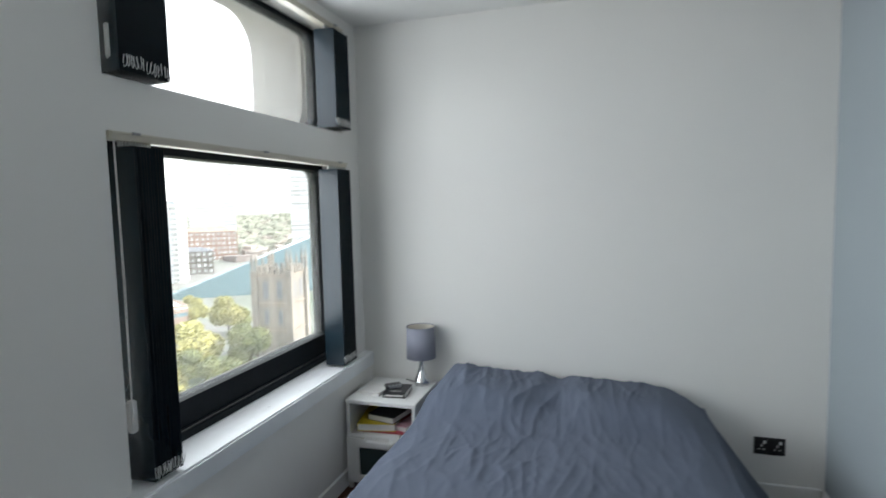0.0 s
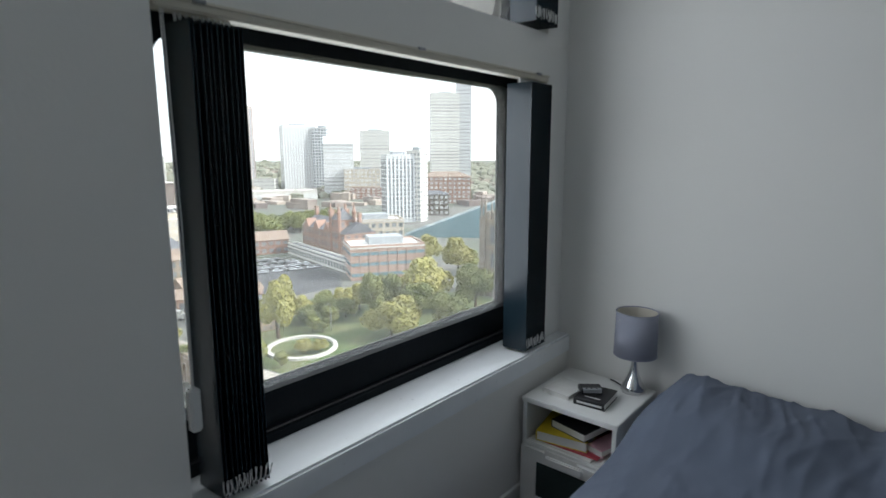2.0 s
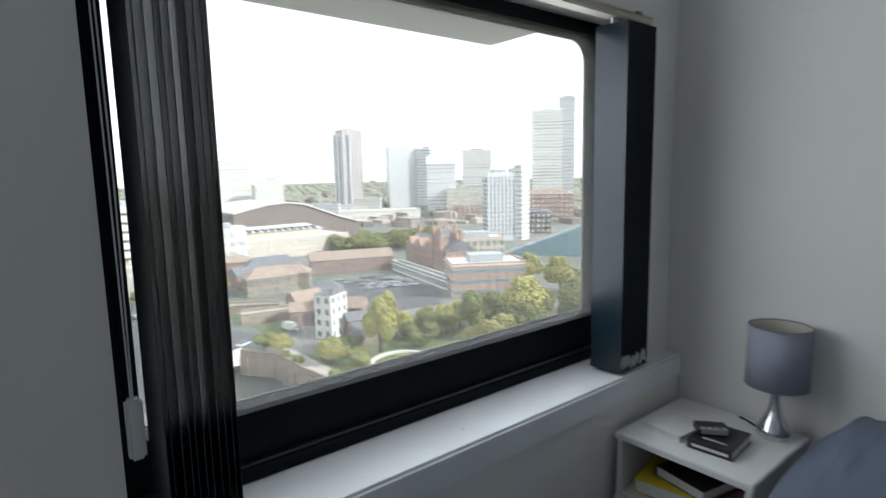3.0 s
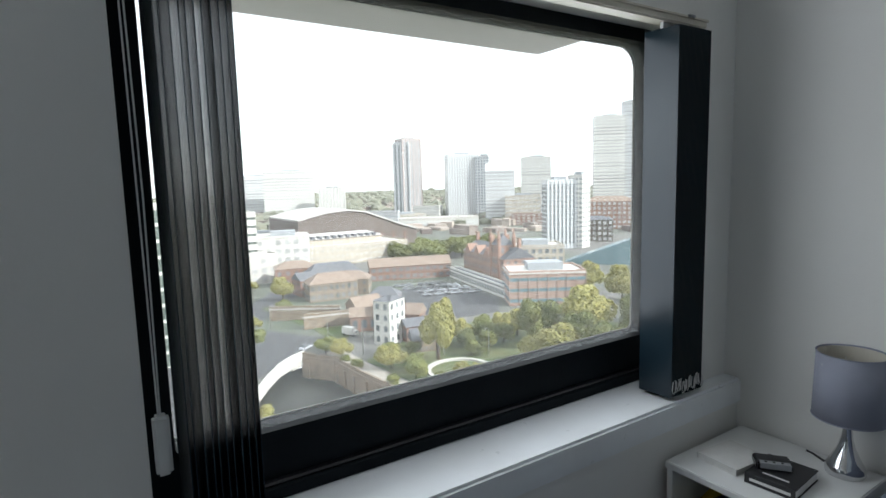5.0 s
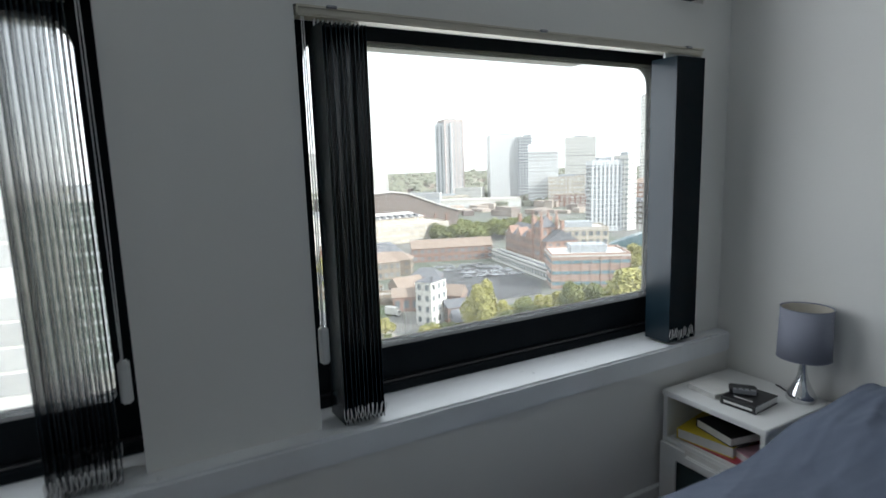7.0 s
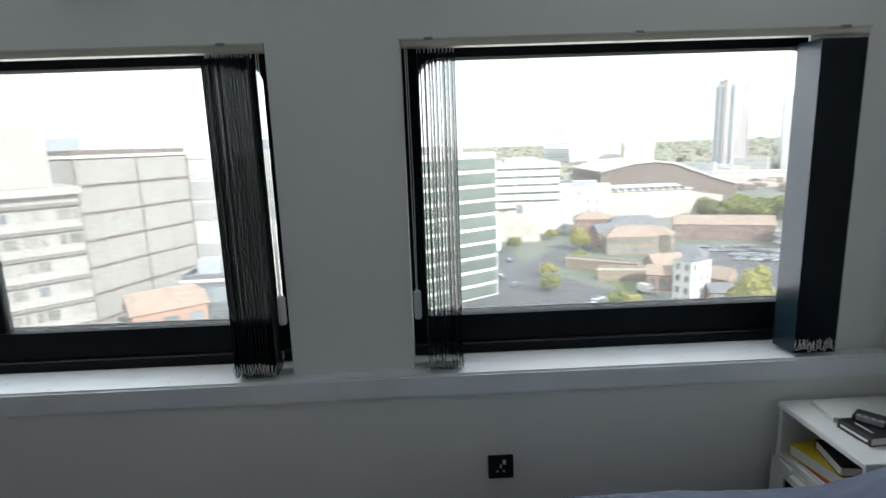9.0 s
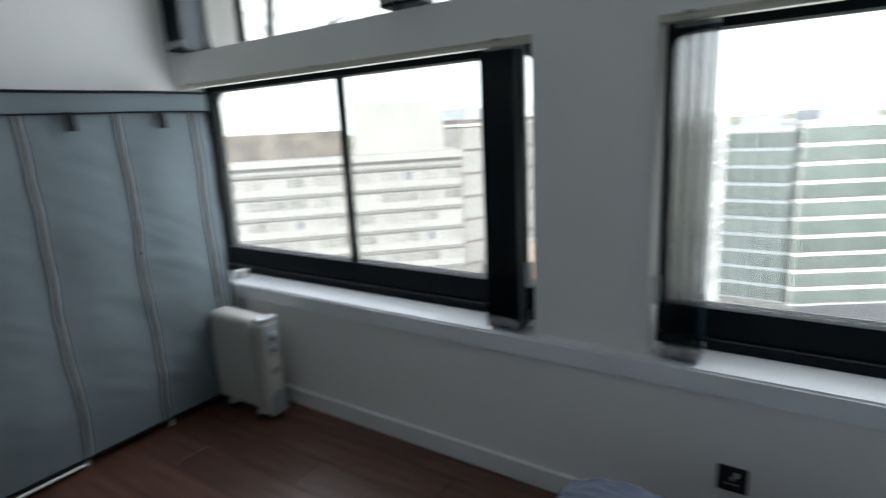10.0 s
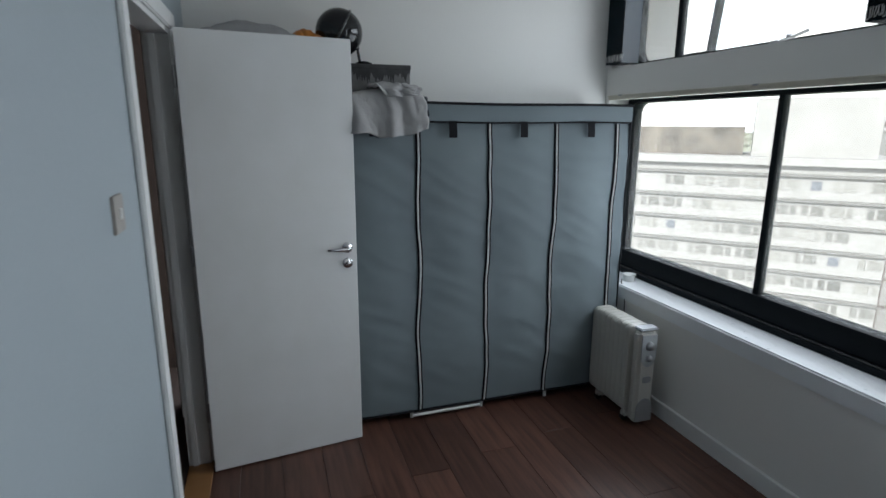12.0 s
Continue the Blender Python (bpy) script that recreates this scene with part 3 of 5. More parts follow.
bb = book("black_book", "thick black book with pale title bars", 0.323, 2.70, NZ, 0.125, 0.155, 0.030, 5, "bookblack")
part("title", box(-0.03, 0.035, -0.05, -0.043, 0.030, 0.0304), "paper", bb, "unreadable pale title bar")
part("title", box(-0.05, 0.05, -0.0785, -0.0772, 0.010, 0.018), "paper", bb, "unreadable pale title bar")
part("edge", box(-0.06, 0.06, -0.0778, -0.074, 0.002, 0.028), "bookblack", bb)
pk = thing("small_black_case", (0.295, 2.705, NZ + 0.0307), 38, "small black case with a pale band on the book", "case")
part("body", box(-0.045, 0.045, -0.03, 0.03, 0, 0.02, 0.004, 2), "black", pk)
part("band", box(-0.035, 0.04, -0.0305, -0.012, 0.004, 0.0205, 0.001), "greyplast", pk, "scuffed grey band with studs")
for k in range(3):
    part("stud", lathe([(0.004, 0.0203), (0.004, 0.022), (0.001, 0.0225)], 10, at=(-0.02 + 0.02 * k, -0.021, 0)), "black", pk)

# shelf books
book("magazine", "white magazine lying on the shelf", 0.25, 2.71, 0.312, 0.27, 0.29, 0.007, -3, "paper")
book("magazine", "red-edged magazine under the yellow book", 0.26, 2.72, 0.3192, 0.26, 0.29, 0.006, 2, "red")
book("yellow_book", "large yellow book on the shelf", 0.215, 2.71, 0.3255, 0.21, 0.27, 0.042, 10, "yellow")
book("dark_book", "dark book lying on the yellow one", 0.275, 2.72, 0.3677, 0.17, 0.23, 0.034, -12, "bookblack")
book("pink_book", "pale pink paperback beside the yellow book", 0.390, 2.70, 0.3255, 0.075, 0.19, 0.028, -14, "pink")
pf = thing("paper_sleeve", (0.26, 2.59, 0.2925), 0, "white paper tucked over the drawer front", "paper")
part("sheet", box(-0.07, 0.07, -0.055, -0.05, -0.02, 0.0165, 0.001), "paper", pf)

# table lamp
lp = thing("table_lamp", (0.402, 2.883, NZ), 0, "table lamp with grey drum shade and chrome teardrop base", "lamp")
lp.scale = (0.99, 0.99, 1.0)
part("base", lathe([(0.0, 0), (0.046, 0), (0.049, 0.006), (0.049, 0.018), (0.045, 0.028), (0.033, 0.05), (0.022, 0.075), (0.014, 0.105), (0.011, 0.14), (0.011, 0.165), (0.0, 0.165)], 36), "chrome", lp, "polished chrome teardrop base", True)
part("lamp_holder", lathe([(0.014, 0.165), (0.014, 0.205), (0.0, 0.206)], 16), "plast", lp, smooth=True)
part("shade", lathe([(0.086, 0.162), (0.0865, 0.162), (0.0835, 0.346), (0.082, 0.346), (0.0845, 0.163)], 48), "shade", lp, "grey fabric drum shade", True)
part("shade_lining", lathe([(0.0835, 0.166), (0.081, 0.342), (0.0805, 0.342), (0.083, 0.166)], 48), "shadein", lp)
for z, r in ((0.1625, 0.0865), (0.345, 0.0838)):
    part("shade_rim", tube([(r * math.cos(2 * math.pi * k / 40), r * math.sin(2 * math.pi * k / 40), z) for k in range(41)], 0.0016, 5), "shade", lp)
for k in range(3):
    a = k * 2.094
    part("spider", tube([(0.012 * math.cos(a), 0.012 * math.sin(a), 0.2), (0.085 * math.cos(a), 0.085 * math.sin(a), 0.318)], 0.0012, 5), "steel", lp)
part("cable", tube([(-0.047, 0.01, 0.005), (-0.075, 0.03, 0.0032), (-0.10, 0.045, 0.0032), (-0.12, 0.05, 0.0032)], 0.003, 6), "black", lp)


# ---- sockets and switch ----
def plate(name, label, w, h, loc, rz, material, gangs, category):
    p = thing(name, loc, rz, label, category)
    part("faceplate", box(0, 0.009, -w / 2, w / 2, -h / 2, h / 2, 0.002, 2), material, p)
    for g in range(gangs):
        y = (g - (gangs - 1) / 2) * w / max(gangs, 1)
        if category == "socket":
            part("rocker", box(0.0085, 0.0125, y + 0.012 - 0.005, y + 0.012 + 0.006, 0.012, 0.03, 0.001), "plast", p, "small pale rocker")
            part("pin_hole", box(0.0088, 0.0095, y - 0.003, y + 0.003, -0.004, 0.012), "plast", p)
            for s in (-0.013, 0.011):
                part("pin_hole", box(0.0088, 0.0095, y + s - 0.004, y + s + 0.004, -0.02, -0.013), "plast", p)
        else:
            part("rocker", box(0.0085, 0.014, y - 0.007, y + 0.007, -0.014, 0.014, 0.002), "plast", p)
    return p


plate("wall_socket", "single black socket plate on the white wall", 0.093, 0.092, (0.048, 1.533, 0.283), 0, "black", 1, "socket")
plate("wall_socket", "double black socket plate beside the bed", 0.142, 0.088, (2.235, YH, 0.29), -90, "black", 2, "socket")
plate("light_switch", "worn cream plastic light switch by the door", 0.088, 0.092, (XD - 0.0265, 0.15, 1.404), 180 - 0.55, "switch", 1, "switch")

# ---- door ----
hx, hy, fx, fy = 2.418, -0.866, 1.703, -0.951
ang = math.degrees(math.atan2(fy - hy, fx - hx))
door = tagged(thing("door_1", (hx, hy, 0.008), ang, "white painted flush door standing open into the room", "door", "", "structure"))
DL = math.hypot(fx - hx, fy - hy)
part("leaf", box(0, DL, 0.0, 0.04, 0, 1.982, 0.002), "gloss", door)
hd = part("door_handle", lathe([(0.0, 0), (0.026, 0), (0.026, 0.007), (0.022, 0.010), (0.010, 0.011), (0.009, 0.045), (0.0, 0.045)], 24), "chrome", door, "chrome lever handle", True, pose(DL - 0.048, 0, 1.03, 90, 0, 0))
part("lever", tube([(0, 0, 0.043), (-0.01, 0, 0.047), (-0.05, 0, 0.05), (-0.105, 0.003, 0.047)], [0.009, 0.009, 0.0085, 0.007], 10), "chrome", hd, "", True)
tt = part("thumb_turn", lathe([(0.0, 0), (0.026, 0), (0.026, 0.007), (0.022, 0.010), (0.0, 0.010)], 24), "chrome", door, "round chrome thumb turn", True, pose(DL - 0.048, 0, 0.955, 90, 0, 0))
part("turn_knob", lathe([(0.009, 0.01), (0.011, 0.018), (0.008, 0.024), (0.0, 0.025)], 12), "chrome", tt, "", True)
part("latch", box(DL - 0.0005, DL + 0.004, 0.014, 0.026, 1.02, 1.04, 0.001), "steel", door)
for z in (0.25, 1.0, 1.75):
    part("hinge", lathe([(0.007, 0), (0.007, 0.09)], 10, at=(-0.008, 0.02, z)), "steel", door)


# ---- fabric wardrobe ----
VX0, VX1, VY, VB, VZ = 0.115, 2.38, -1.05, -1.462, 1.728
SEAMS = [0.195, 0.578, 0.973, 1.362, 1.752, 2.142]


def front(x, z):
    """How far the fabric front bulges from its plane."""
    k = min(1, (z - 0.03) / 0.25) * min(1, (1.65 - z) / 0.2)
    w = 0.013 * noise.noise(Vector((x * 1.9, 0.2, z * 1.6)))
    w += 0.006 * noise.noise(Vector((x * 3.0 + z * 2.0, 1.0, z * 6.0 - x * 2.6)))
    w += 0.0035 * (0.5 - abs(noise.noise(Vector((x * 2.2 + z * 1.4, 8.0, z * 9.0 - x * 5.0)))) * 1.6)
    w += 0.0025 * noise.noise(Vector((x * 7 - z * 3, 4.0, z * 13.0)))
    near = min(abs(x - s) for s in SEAMS)
    w += 0.010 * smooth(0, 0.18, near)
    return VY - 0.012 + max(0.1, k) * (w + 0.012)


def cloth_sheet(f, u0, u1, v0, v1, nu, nv):
    bm = bmesh.new()
    g = [[bm.verts.new(f(u0 + (u1 - u0) * i / nu, v0 + (v1 - v0) * j / nv)) for i in range(nu + 1)] for j in range(nv + 1)]
    for j in range(nv):
        for i in range(nu):
            bm.faces.new((g[j][i], g[j][i + 1], g[j + 1][i + 1], g[j + 1][i]))
    return bm


wd = thing("fabric_wardrobe", (0, 0, 0), 0, "long grey fabric wardrobe with black and white piping", "wardrobe")
fp = part("front_panel", cloth_sheet(lambda x, z: (x, front(x, z), z + 0.012 * noise.noise(Vector((x * 2.5, 7, 0))) * (z < 0.2)), VX0, VX1, 0.05, 1.635, 190, 130), "wardrobe", wd, "", True)
sm = fp.modifiers.new("thickness", "SOLIDIFY")
sm.thickness, sm.offset = 0.003, 1
part("side_panel", box(VX0 - 0.003, VX0, VB, VY - 0.004, 0.04, 1.70), "wardrobe", wd)
part("side_panel", box(VX1, VX1 + 0.003, VB, VY - 0.004, 0.04, 1.70), "wardrobe", wd)
part("back_panel", box(VX0, VX1, VB - 0.003, VB, 0.04, 1.70), "wardrobe", wd)
part("top_cover", cloth_sheet(lambda x, y: (x, y, VZ - 0.003 + 0.006 * noise.noise(Vector((x * 3, y * 3, 5)))), VX0 - 0.004, VX1 + 0.004, VB, VY + 0.006, 60, 14), "wardrobe", wd, "", True)
part("top_valance", cloth_sheet(lambda x, z: (x, VY + 0.008 + 0.004 * noise.noise(Vector((x * 4, 2, z * 3))), z + 0.003 * math.sin(x * 5)), VX0 - 0.006, VX1 + 0.006, 1.632, VZ, 90, 6), "wardrobe", wd, "paler grey fabric valance", True)


def run(pts, r, material, name="piping"):
    return part(name, tube(pts, r, 6), material, wd)


run([(VX0 - 0.006 + (VX1 - VX0 + 0.012) * k / 40, VY + 0.013, VZ - 0.003 + 0.003 * math.sin((VX0 - 0.006 + (VX1 - VX0) * k / 40) * 5)) for k in range(41)], 0.0075, "piping")
run([(VX0 - 0.006 + (VX1 - VX0 + 0.012) * k / 40, VY + 0.012, 1.632 + 0.003 * math.sin((VX0 - 0.006 + (VX1 - VX0) * k / 40) * 5)) for k in range(41)], 0.0045, "piping")
run([(VX0 + (VX1 - VX0) * k / 60, front(VX0 + (VX1 - VX0) * k / 60, 0.05) + 0.004, 0.05 + 0.012 * noise.noise(Vector(((VX0 + (VX1 - VX0) * k / 60) * 2.5, 7, 0)))) for k in range(61)], 0.0055, "piping")
run([(VX0 - 0.002, VY + 0.002, 0.05 + 1.66 * k / 20) for k in range(21)], 0.005, "piping")
for i, s in enumerate(SEAMS):
    def wave(z, s=s, i=i):
        return s + 0.007 * math.sin(z * 7.5 + i * 1.3) * smooth(1.65, 1.1, z) + 0.008 * noise.noise(Vector((z * 5, i * 3.1, 0)))
    zs = [0.055 + 1.57 * k / 44 for k in range(45)]
    for dx, r, mt, dy in ((-0.0095, 0.0052, "piping", 0.003), (0.0095, 0.0052, "piping", 0.003), (0.0, 0.0048, "stripe", 0.0055)):
        run([(wave(z) + dx, front(wave(z), z) + dy, z) for z in zs], r, mt)
for x in (0.379, 0.788, 1.185, 1.56, 1.95):
    st = part("strap", cloth_sheet(lambda u, z: (u, VY + 0.014 + 0.02 * math.sin((1.635 - z) * 24) * 0.5, z), x - 0.021, x + 0.021, 1.555, 1.636, 4, 8), "piping", wd, "black roll-up strap")
    ms = st.modifiers.new("thickness", "SOLIDIFY")
    ms.thickness = 0.003
for x in (0.16, 0.56, 0.98, 1.40, 1.80, 2.30):
    for y in (VY - 0.03, VB + 0.04):
        part("foot", tube([(x, y, 0.0), (x, y, 0.045)], 0.011, 8), "plast", wd, "white plastic tube foot")
        part("upright", tube([(x, y, 0.045), (x, y, VZ - 0.02)], 0.008, 6), "steel", wd)
part("floor_tube", tube([(1.0, VY + 0.0, 0.03), (1.40, VY + 0.006, 0.03)], 0.008, 6), "plast", wd, "white tube of the frame below the cover")

# things on the wardrobe
TZ = VZ + 0.006
bx = thing("storage_box", (1.53, -1.27, TZ), 0, "dark printed storage box on the wardrobe", "box")
part("body", box(-0.15, 0.15, -0.12, 0.14, 0, 0.165, 0.004), "boxgrey", bx)
part("lid", box(-0.153, 0.153, -0.123, 0.143, 0.150, 0.172, 0.003), "boxdark", bx)
rnd = random.Random(31)
bm = bmesh.new()
for k in range(26):
    x = -0.147 + 0.294 * (k + rnd.random() * 0.6) / 26
    d, w = rnd.uniform(0.02, 0.075), rnd.uniform(0.008, 0.02)
    a = [bm.verts.new((min(0.149, max(-0.149, x + q)), 0.1405, z)) for q, z in ((-w, 0.15), (w, 0.15), (w * 0.5, 0.15 - d * 0.6), (rnd.uniform(-w, w) * 0.3, 0.15 - d), (-w * 0.5, 0.15 - d * 0.5))]
    b = [bm.verts.new((v.co.x, 0.1412 + k * 0.00005, v.co.z)) for v in a]
    bm.faces.new(b)
    for q in range(5):
        bm.faces.new((a[q], a[(q + 1) % 5], b[(q + 1) % 5], b[q]))
part("treeline_print", bm, "boxdark", bx, "black treeline printed on the box")


def drape(name, label, x0, x1, yb, yf, ztop, zlow, material, seed, lift=0.05, tilt=0.0):
    """A garment lying on the wardrobe top and hanging over its front edge."""
    def f(u, v):
        n = noise.noise(Vector((u * 4.6 + v * 2.2 + seed, v * 2.6 - u * 1.5, seed)))
        n2 = noise.noise(Vector((u * 11 + v * 6, v * 8 - u * 5, seed + 4)))
        x = x0 + (x1 - x0) * u + 0.02 * noise.noise(Vector((v * 5, u * 3, seed)))
        if v < 0.55:
            t = v / 0.55
            y = yb + (yf - yb) * t
            z = ztop + lift * math.sin(math.pi * min(1, u * 1.0)) ** 0.6 * (0.6 + 0.4 * math.sin(math.pi * t)) + 0.022 * abs(n) + 0.008 * n2
        else:
            t = (v - 0.55) / 0.45
            ph = u * 15 + 3 * noise.noise(Vector((u * 2.2, v * 1.4, seed + 1))) + seed
            y = yf + 0.025 * math.sin(t * 1.6) + t ** 0.6 * (0.016 * (1 + math.sin(ph)) + 0.012 * abs(math.sin(ph * 0.43 + v * 3))) + 0.016 * abs(n) + 0.006 * n2
            drop = zlow + tilt * (u - 0.5) + 0.10 * abs(u - 0.45) + 0.03 * noise.noise(Vector((u * 3.5, 2, seed)))
            z0_ = ztop + lift * math.sin(math.pi * u) ** 0.6 * 0.6
            z = z0_ + (drop - z0_) * t ** 0.9
        return (x, y, z)
    bm = cloth_sheet(f, 0, 1, 0, 1, 60, 56)
    ob = part(name, bm, material, None, "", True)
    mo = ob.modifiers.new("thickness", "SOLIDIFY")
    mo.thickness, mo.offset = 0.006, 1
    return tagged(ob, label, "clothes")


drape("dark_garment", "dark garment hanging from the wardrobe top", 1.33, 1.62, -1.12, -1.026, TZ, 1.56, "cloth2", 2.0, 0.015, -0.10)
drape("grey_jumper", "crumpled light grey jumper hanging over the wardrobe edge", 1.345, 1.72, -1.12, -0.995, TZ + 0.005, 1.545, "cloth", 7.0, 0.035, -0.02)
drape("grey_shirt", "folded grey shirt on top of the jumper", 1.37, 1.60, -1.12, -1.00, TZ + 0.055, TZ + 0.0, "cloth", 11.0, 0.015)
drape("grey_blanket", "grey blanket heaped on the wardrobe", 1.93, 2.36, -1.43, -1.12, TZ + 0.27, TZ + 0.02, "cloth", 15.0, 0.07)
drape("orange_bag", "orange cloth bag on the wardrobe", 1.80, 1.96, -1.40, -1.14, TZ + 0.26, TZ + 0.02, "orange", 19.0, 0.06)
gl = thing("desk_lamp", (1.60, -1.20, TZ + 0.173), 0, "black desk lamp with a glossy round shade", "lamp")
part("base", lathe([(0.0, 0), (0.04, 0), (0.04, 0.01), (0.012, 0.018), (0.0, 0.018)], 20), "blackgloss", gl, smooth=True)
part("arm", tube([(0.02, 0, 0.015), (0.028, 0, 0.06), (0.03, 0, 0.11), (0.045, 0, 0.16)], 0.007, 8), "black", gl)
part("bracket", tube([(0.03, 0.015, 0.10), (0.02, 0.03, 0.13), (0.035, 0.03, 0.17)], 0.005, 6), "black", gl)
part("shade", lathe([(0.0, -0.113)] + [(0.113 * math.cos(radians(a)), 0.113 * math.sin(radians(a))) for a in range(-80, 90, 10)] + [(0.0, 0.113)], 36), "blackgloss", gl, "glossy black spherical shade", True, pose(0.118, 0, 0.145, 20, 0, 0))
part("rim", tube([(0.115 * math.cos(2 * math.pi * k / 36), 0.115 * math.sin(2 * math.pi * k / 36), 0) for k in range(37)], 0.006, 6), "black", gl, at=pose(0.118, 0, 0.145, 0, 62, 0))

# ---- oil heater ----
M["silver"] = mat("silver_plastic", (0.55, 0.57, 0.60), 0.25, metal=0.6)
ht = thing("oil_heater", (0, 0, 0), 0, "cream oil-filled radiator with grey control panel", "heater")
bm = bmesh.new()
pts = rounded(0.148, 0.285, 0.052, 0.565, 0.035, 5)
fin = None
for k in range(8):
    y = -1.01 + 0.043 * k
    m = pose(0, y, 0)
    if fin is None:
        b2 = bmesh.new()
        ringsv = []
        for yy, ins in ((-0.0212, 0.008), (-0.0185, 0.0015), (0.0, 0.0), (0.0185, 0.0015), (0.0212, 0.008)):
            ringsv.append([b2.verts.new((0.2165 + (px - 0.2165) * (1 - ins / 0.0685), yy, 0.31 + (pz - 0.31) * (1 - ins / 0.255))) for px, pz in pts])
        for a, b in zip(ringsv, ringsv[1:]):
            for i in range(len(a)):
                j = (i + 1) % len(a)
                b2.faces.new((a[i], a[j], b[j], b[i]))
        b2.faces.new(ringsv[0])
        b2.faces.new(ringsv[-1])
        fin = part("fin", b2, "heater", ht, at=m)
    else:
        again(fin, m, ht)
for z in (0.13, 0.50):
    part("oil_tube", tube([(0.2165, -1.02, z), (0.2165, -0.66, z)], 0.03, 12), "heater", ht)
part("control_box", box(0.155, 0.278, -0.672, -0.602, 0.022, 0.558, 0.022, 3), "heater", ht)


def arch_plate(x0, x1, z0, z1, y0, y1, down):
    """A flat plate with one straight end and one half-round end."""
    bm = bmesh.new()
    c, r = (x0 + x1) / 2, (x1 - x0) / 2
    tall = min(z1 - z0, r * 1.4)
    loop = [(c + r * math.cos(math.pi * i / 16), tall * math.sin(math.pi * i / 16)) for i in range(17)]
    loop = [(x, z0 + tall - z) if down else (x, z1 - tall + z) for x, z in loop]
    loop += [(x0, z1), (x1, z1)] if down else [(x0, z0), (x1, z0)]
    f = bm.faces.new([bm.verts.new((x, y0, z)) for x, z in loop])
    e = bmesh.ops.extrude_face_region(bm, geom=[f])
    bmesh.ops.translate(bm, verts=[q for q in e["geom"] if isinstance(q, bmesh.types.BMVert)], vec=(0, y1 - y0, 0))
    bmesh.ops.recalc_face_normals(bm, faces=bm.faces)
    return bm


cpn = part("control_panel", arch_plate(0.17, 0.263, 0.355, 0.535, -0.604, -0.598, True), "panelgrey", ht, "grey oval control panel")
for z, r in ((0.475, 0.025), (0.405, 0.019)):
    part("dial", lathe([(0.0, 0), (r, 0), (r * 0.9, 0.014), (0.0, 0.016)], 20), "greyplast", cpn, "", True, pose(0.2165, -0.598, z, -90, 0, 0))
part("grip", box(0.16, 0.273, -0.668, -0.6, 0.5585, 0.572, 0.006, 2), "silver", ht, "silver carrying grip")
part("socket_inlet", box(0.19, 0.243, -0.603, -0.597, 0.262, 0.298, 0.006, 2), "greyplast", ht)
part("vent", arch_plate(0.165, 0.268, 0.035, 0.17, -0.604, -0.598, False), "greyplast", ht, "grey lower vent panel")
for y in (-0.95, -0.70):
    part("foot", box(0.15, 0.283, y - 0.018, y + 0.018, 0.02, 0.06, 0.008, 2), "heater", ht)
    for x in (0.165, 0.268):
        part("castor", lathe([(0.0, -0.011), (0.02, -0.011), (0.02, 0.011), (0.0, 0.011)], 12), "black", ht, at=pose(x, y, 0.02, 90, 0, 0))

tub = thing("white_tub", (-0.05, -1.16, ZS), 0, "small round white tub on the sill", "tub")
part("body", lathe([(0.0, 0), (0.036, 0), (0.038, 0.035), (0.0, 0.035)], 24), "plast", tub, smooth=False)
part("lid", lathe([(0.0, 0.035), (0.04, 0.035), (0.04, 0.044), (0.0, 0.045)], 24), "plast", tub)
cb = thing("power_cable", (0, 0, 0), 0, "black cable hanging beside the wardrobe", "cable")
part("lead", tube([(-0.02, -1.19, ZS + 0.004), (0.03, -1.13, ZS + 0.006), (0.05, -1.06, 0.64), (0.06, -1.035, 0.45), (0.05, -1.03, 0.2), (0.05, -1.03, 0.006)], 0.0035, 6), "black", cb)
# casement fastener on the upper window, and the casement standing ajar
st = thing("window_stay", (0, 0, 0), 0, "silver window stay on the upper frame", "window stay")
part("bar", tube([(-0.12, -0.36, ZU + 0.022), (-0.11, -0.28, ZU + 0.03), (-0.11, -0.20, ZU + 0.05)], 0.007, 8), "steel", st)
part("plate", box(-0.145, -0.095, -0.385, -0.345, ZU + 0.001, ZU + 0.028, 0.004), "steel", st)
part("knob", lathe([(0.0, 0), (0.012, 0), (0.014, 0.014), (0.0, 0.02)], 12, at=(-0.115, -0.30, ZU + 0.03)), "steel", st)

cs = thing("open_casement", (0, 0, 0), 0, "dark narrow casement standing ajar in the upper window", "window")
part("sash_stile", box(-0.02, 0.012, -0.016, 0.016, 0, 0.55), "frame", cs, at=pose(-0.19, -0.835, ZU + 0.012, 0, -6, 0))
part("sash_rail", box(-0.02, 0.012, -0.20, -0.016, 0, 0.03), "frame", cs, at=pose(-0.19, -0.835, ZU + 0.012, 0, -6, 0))

# ---- floor planks ----
PLW, PLL = 0.192, 1.285


def plank_material():
    m = mat("red_brown_laminate", (0.155, 0.072, 0.048), 0.34, col2=(0.040, 0.019, 0.015), scale=2.6, amount=0.5, bump=0.06, bscale=30, rand=0.3, stretch=(11, 0.9, 1))
    return m


M["plank"] = plank_material()
fl = thing("floor", (0, 0, 0), 0, "dark red-brown wood laminate floor", "floor", "", "structure")
part("subfloor", box(0, XD, YF, YH, -0.12, -0.013), "bookblack", fl)
full = None
nrow = int(XD / PLW) + 1
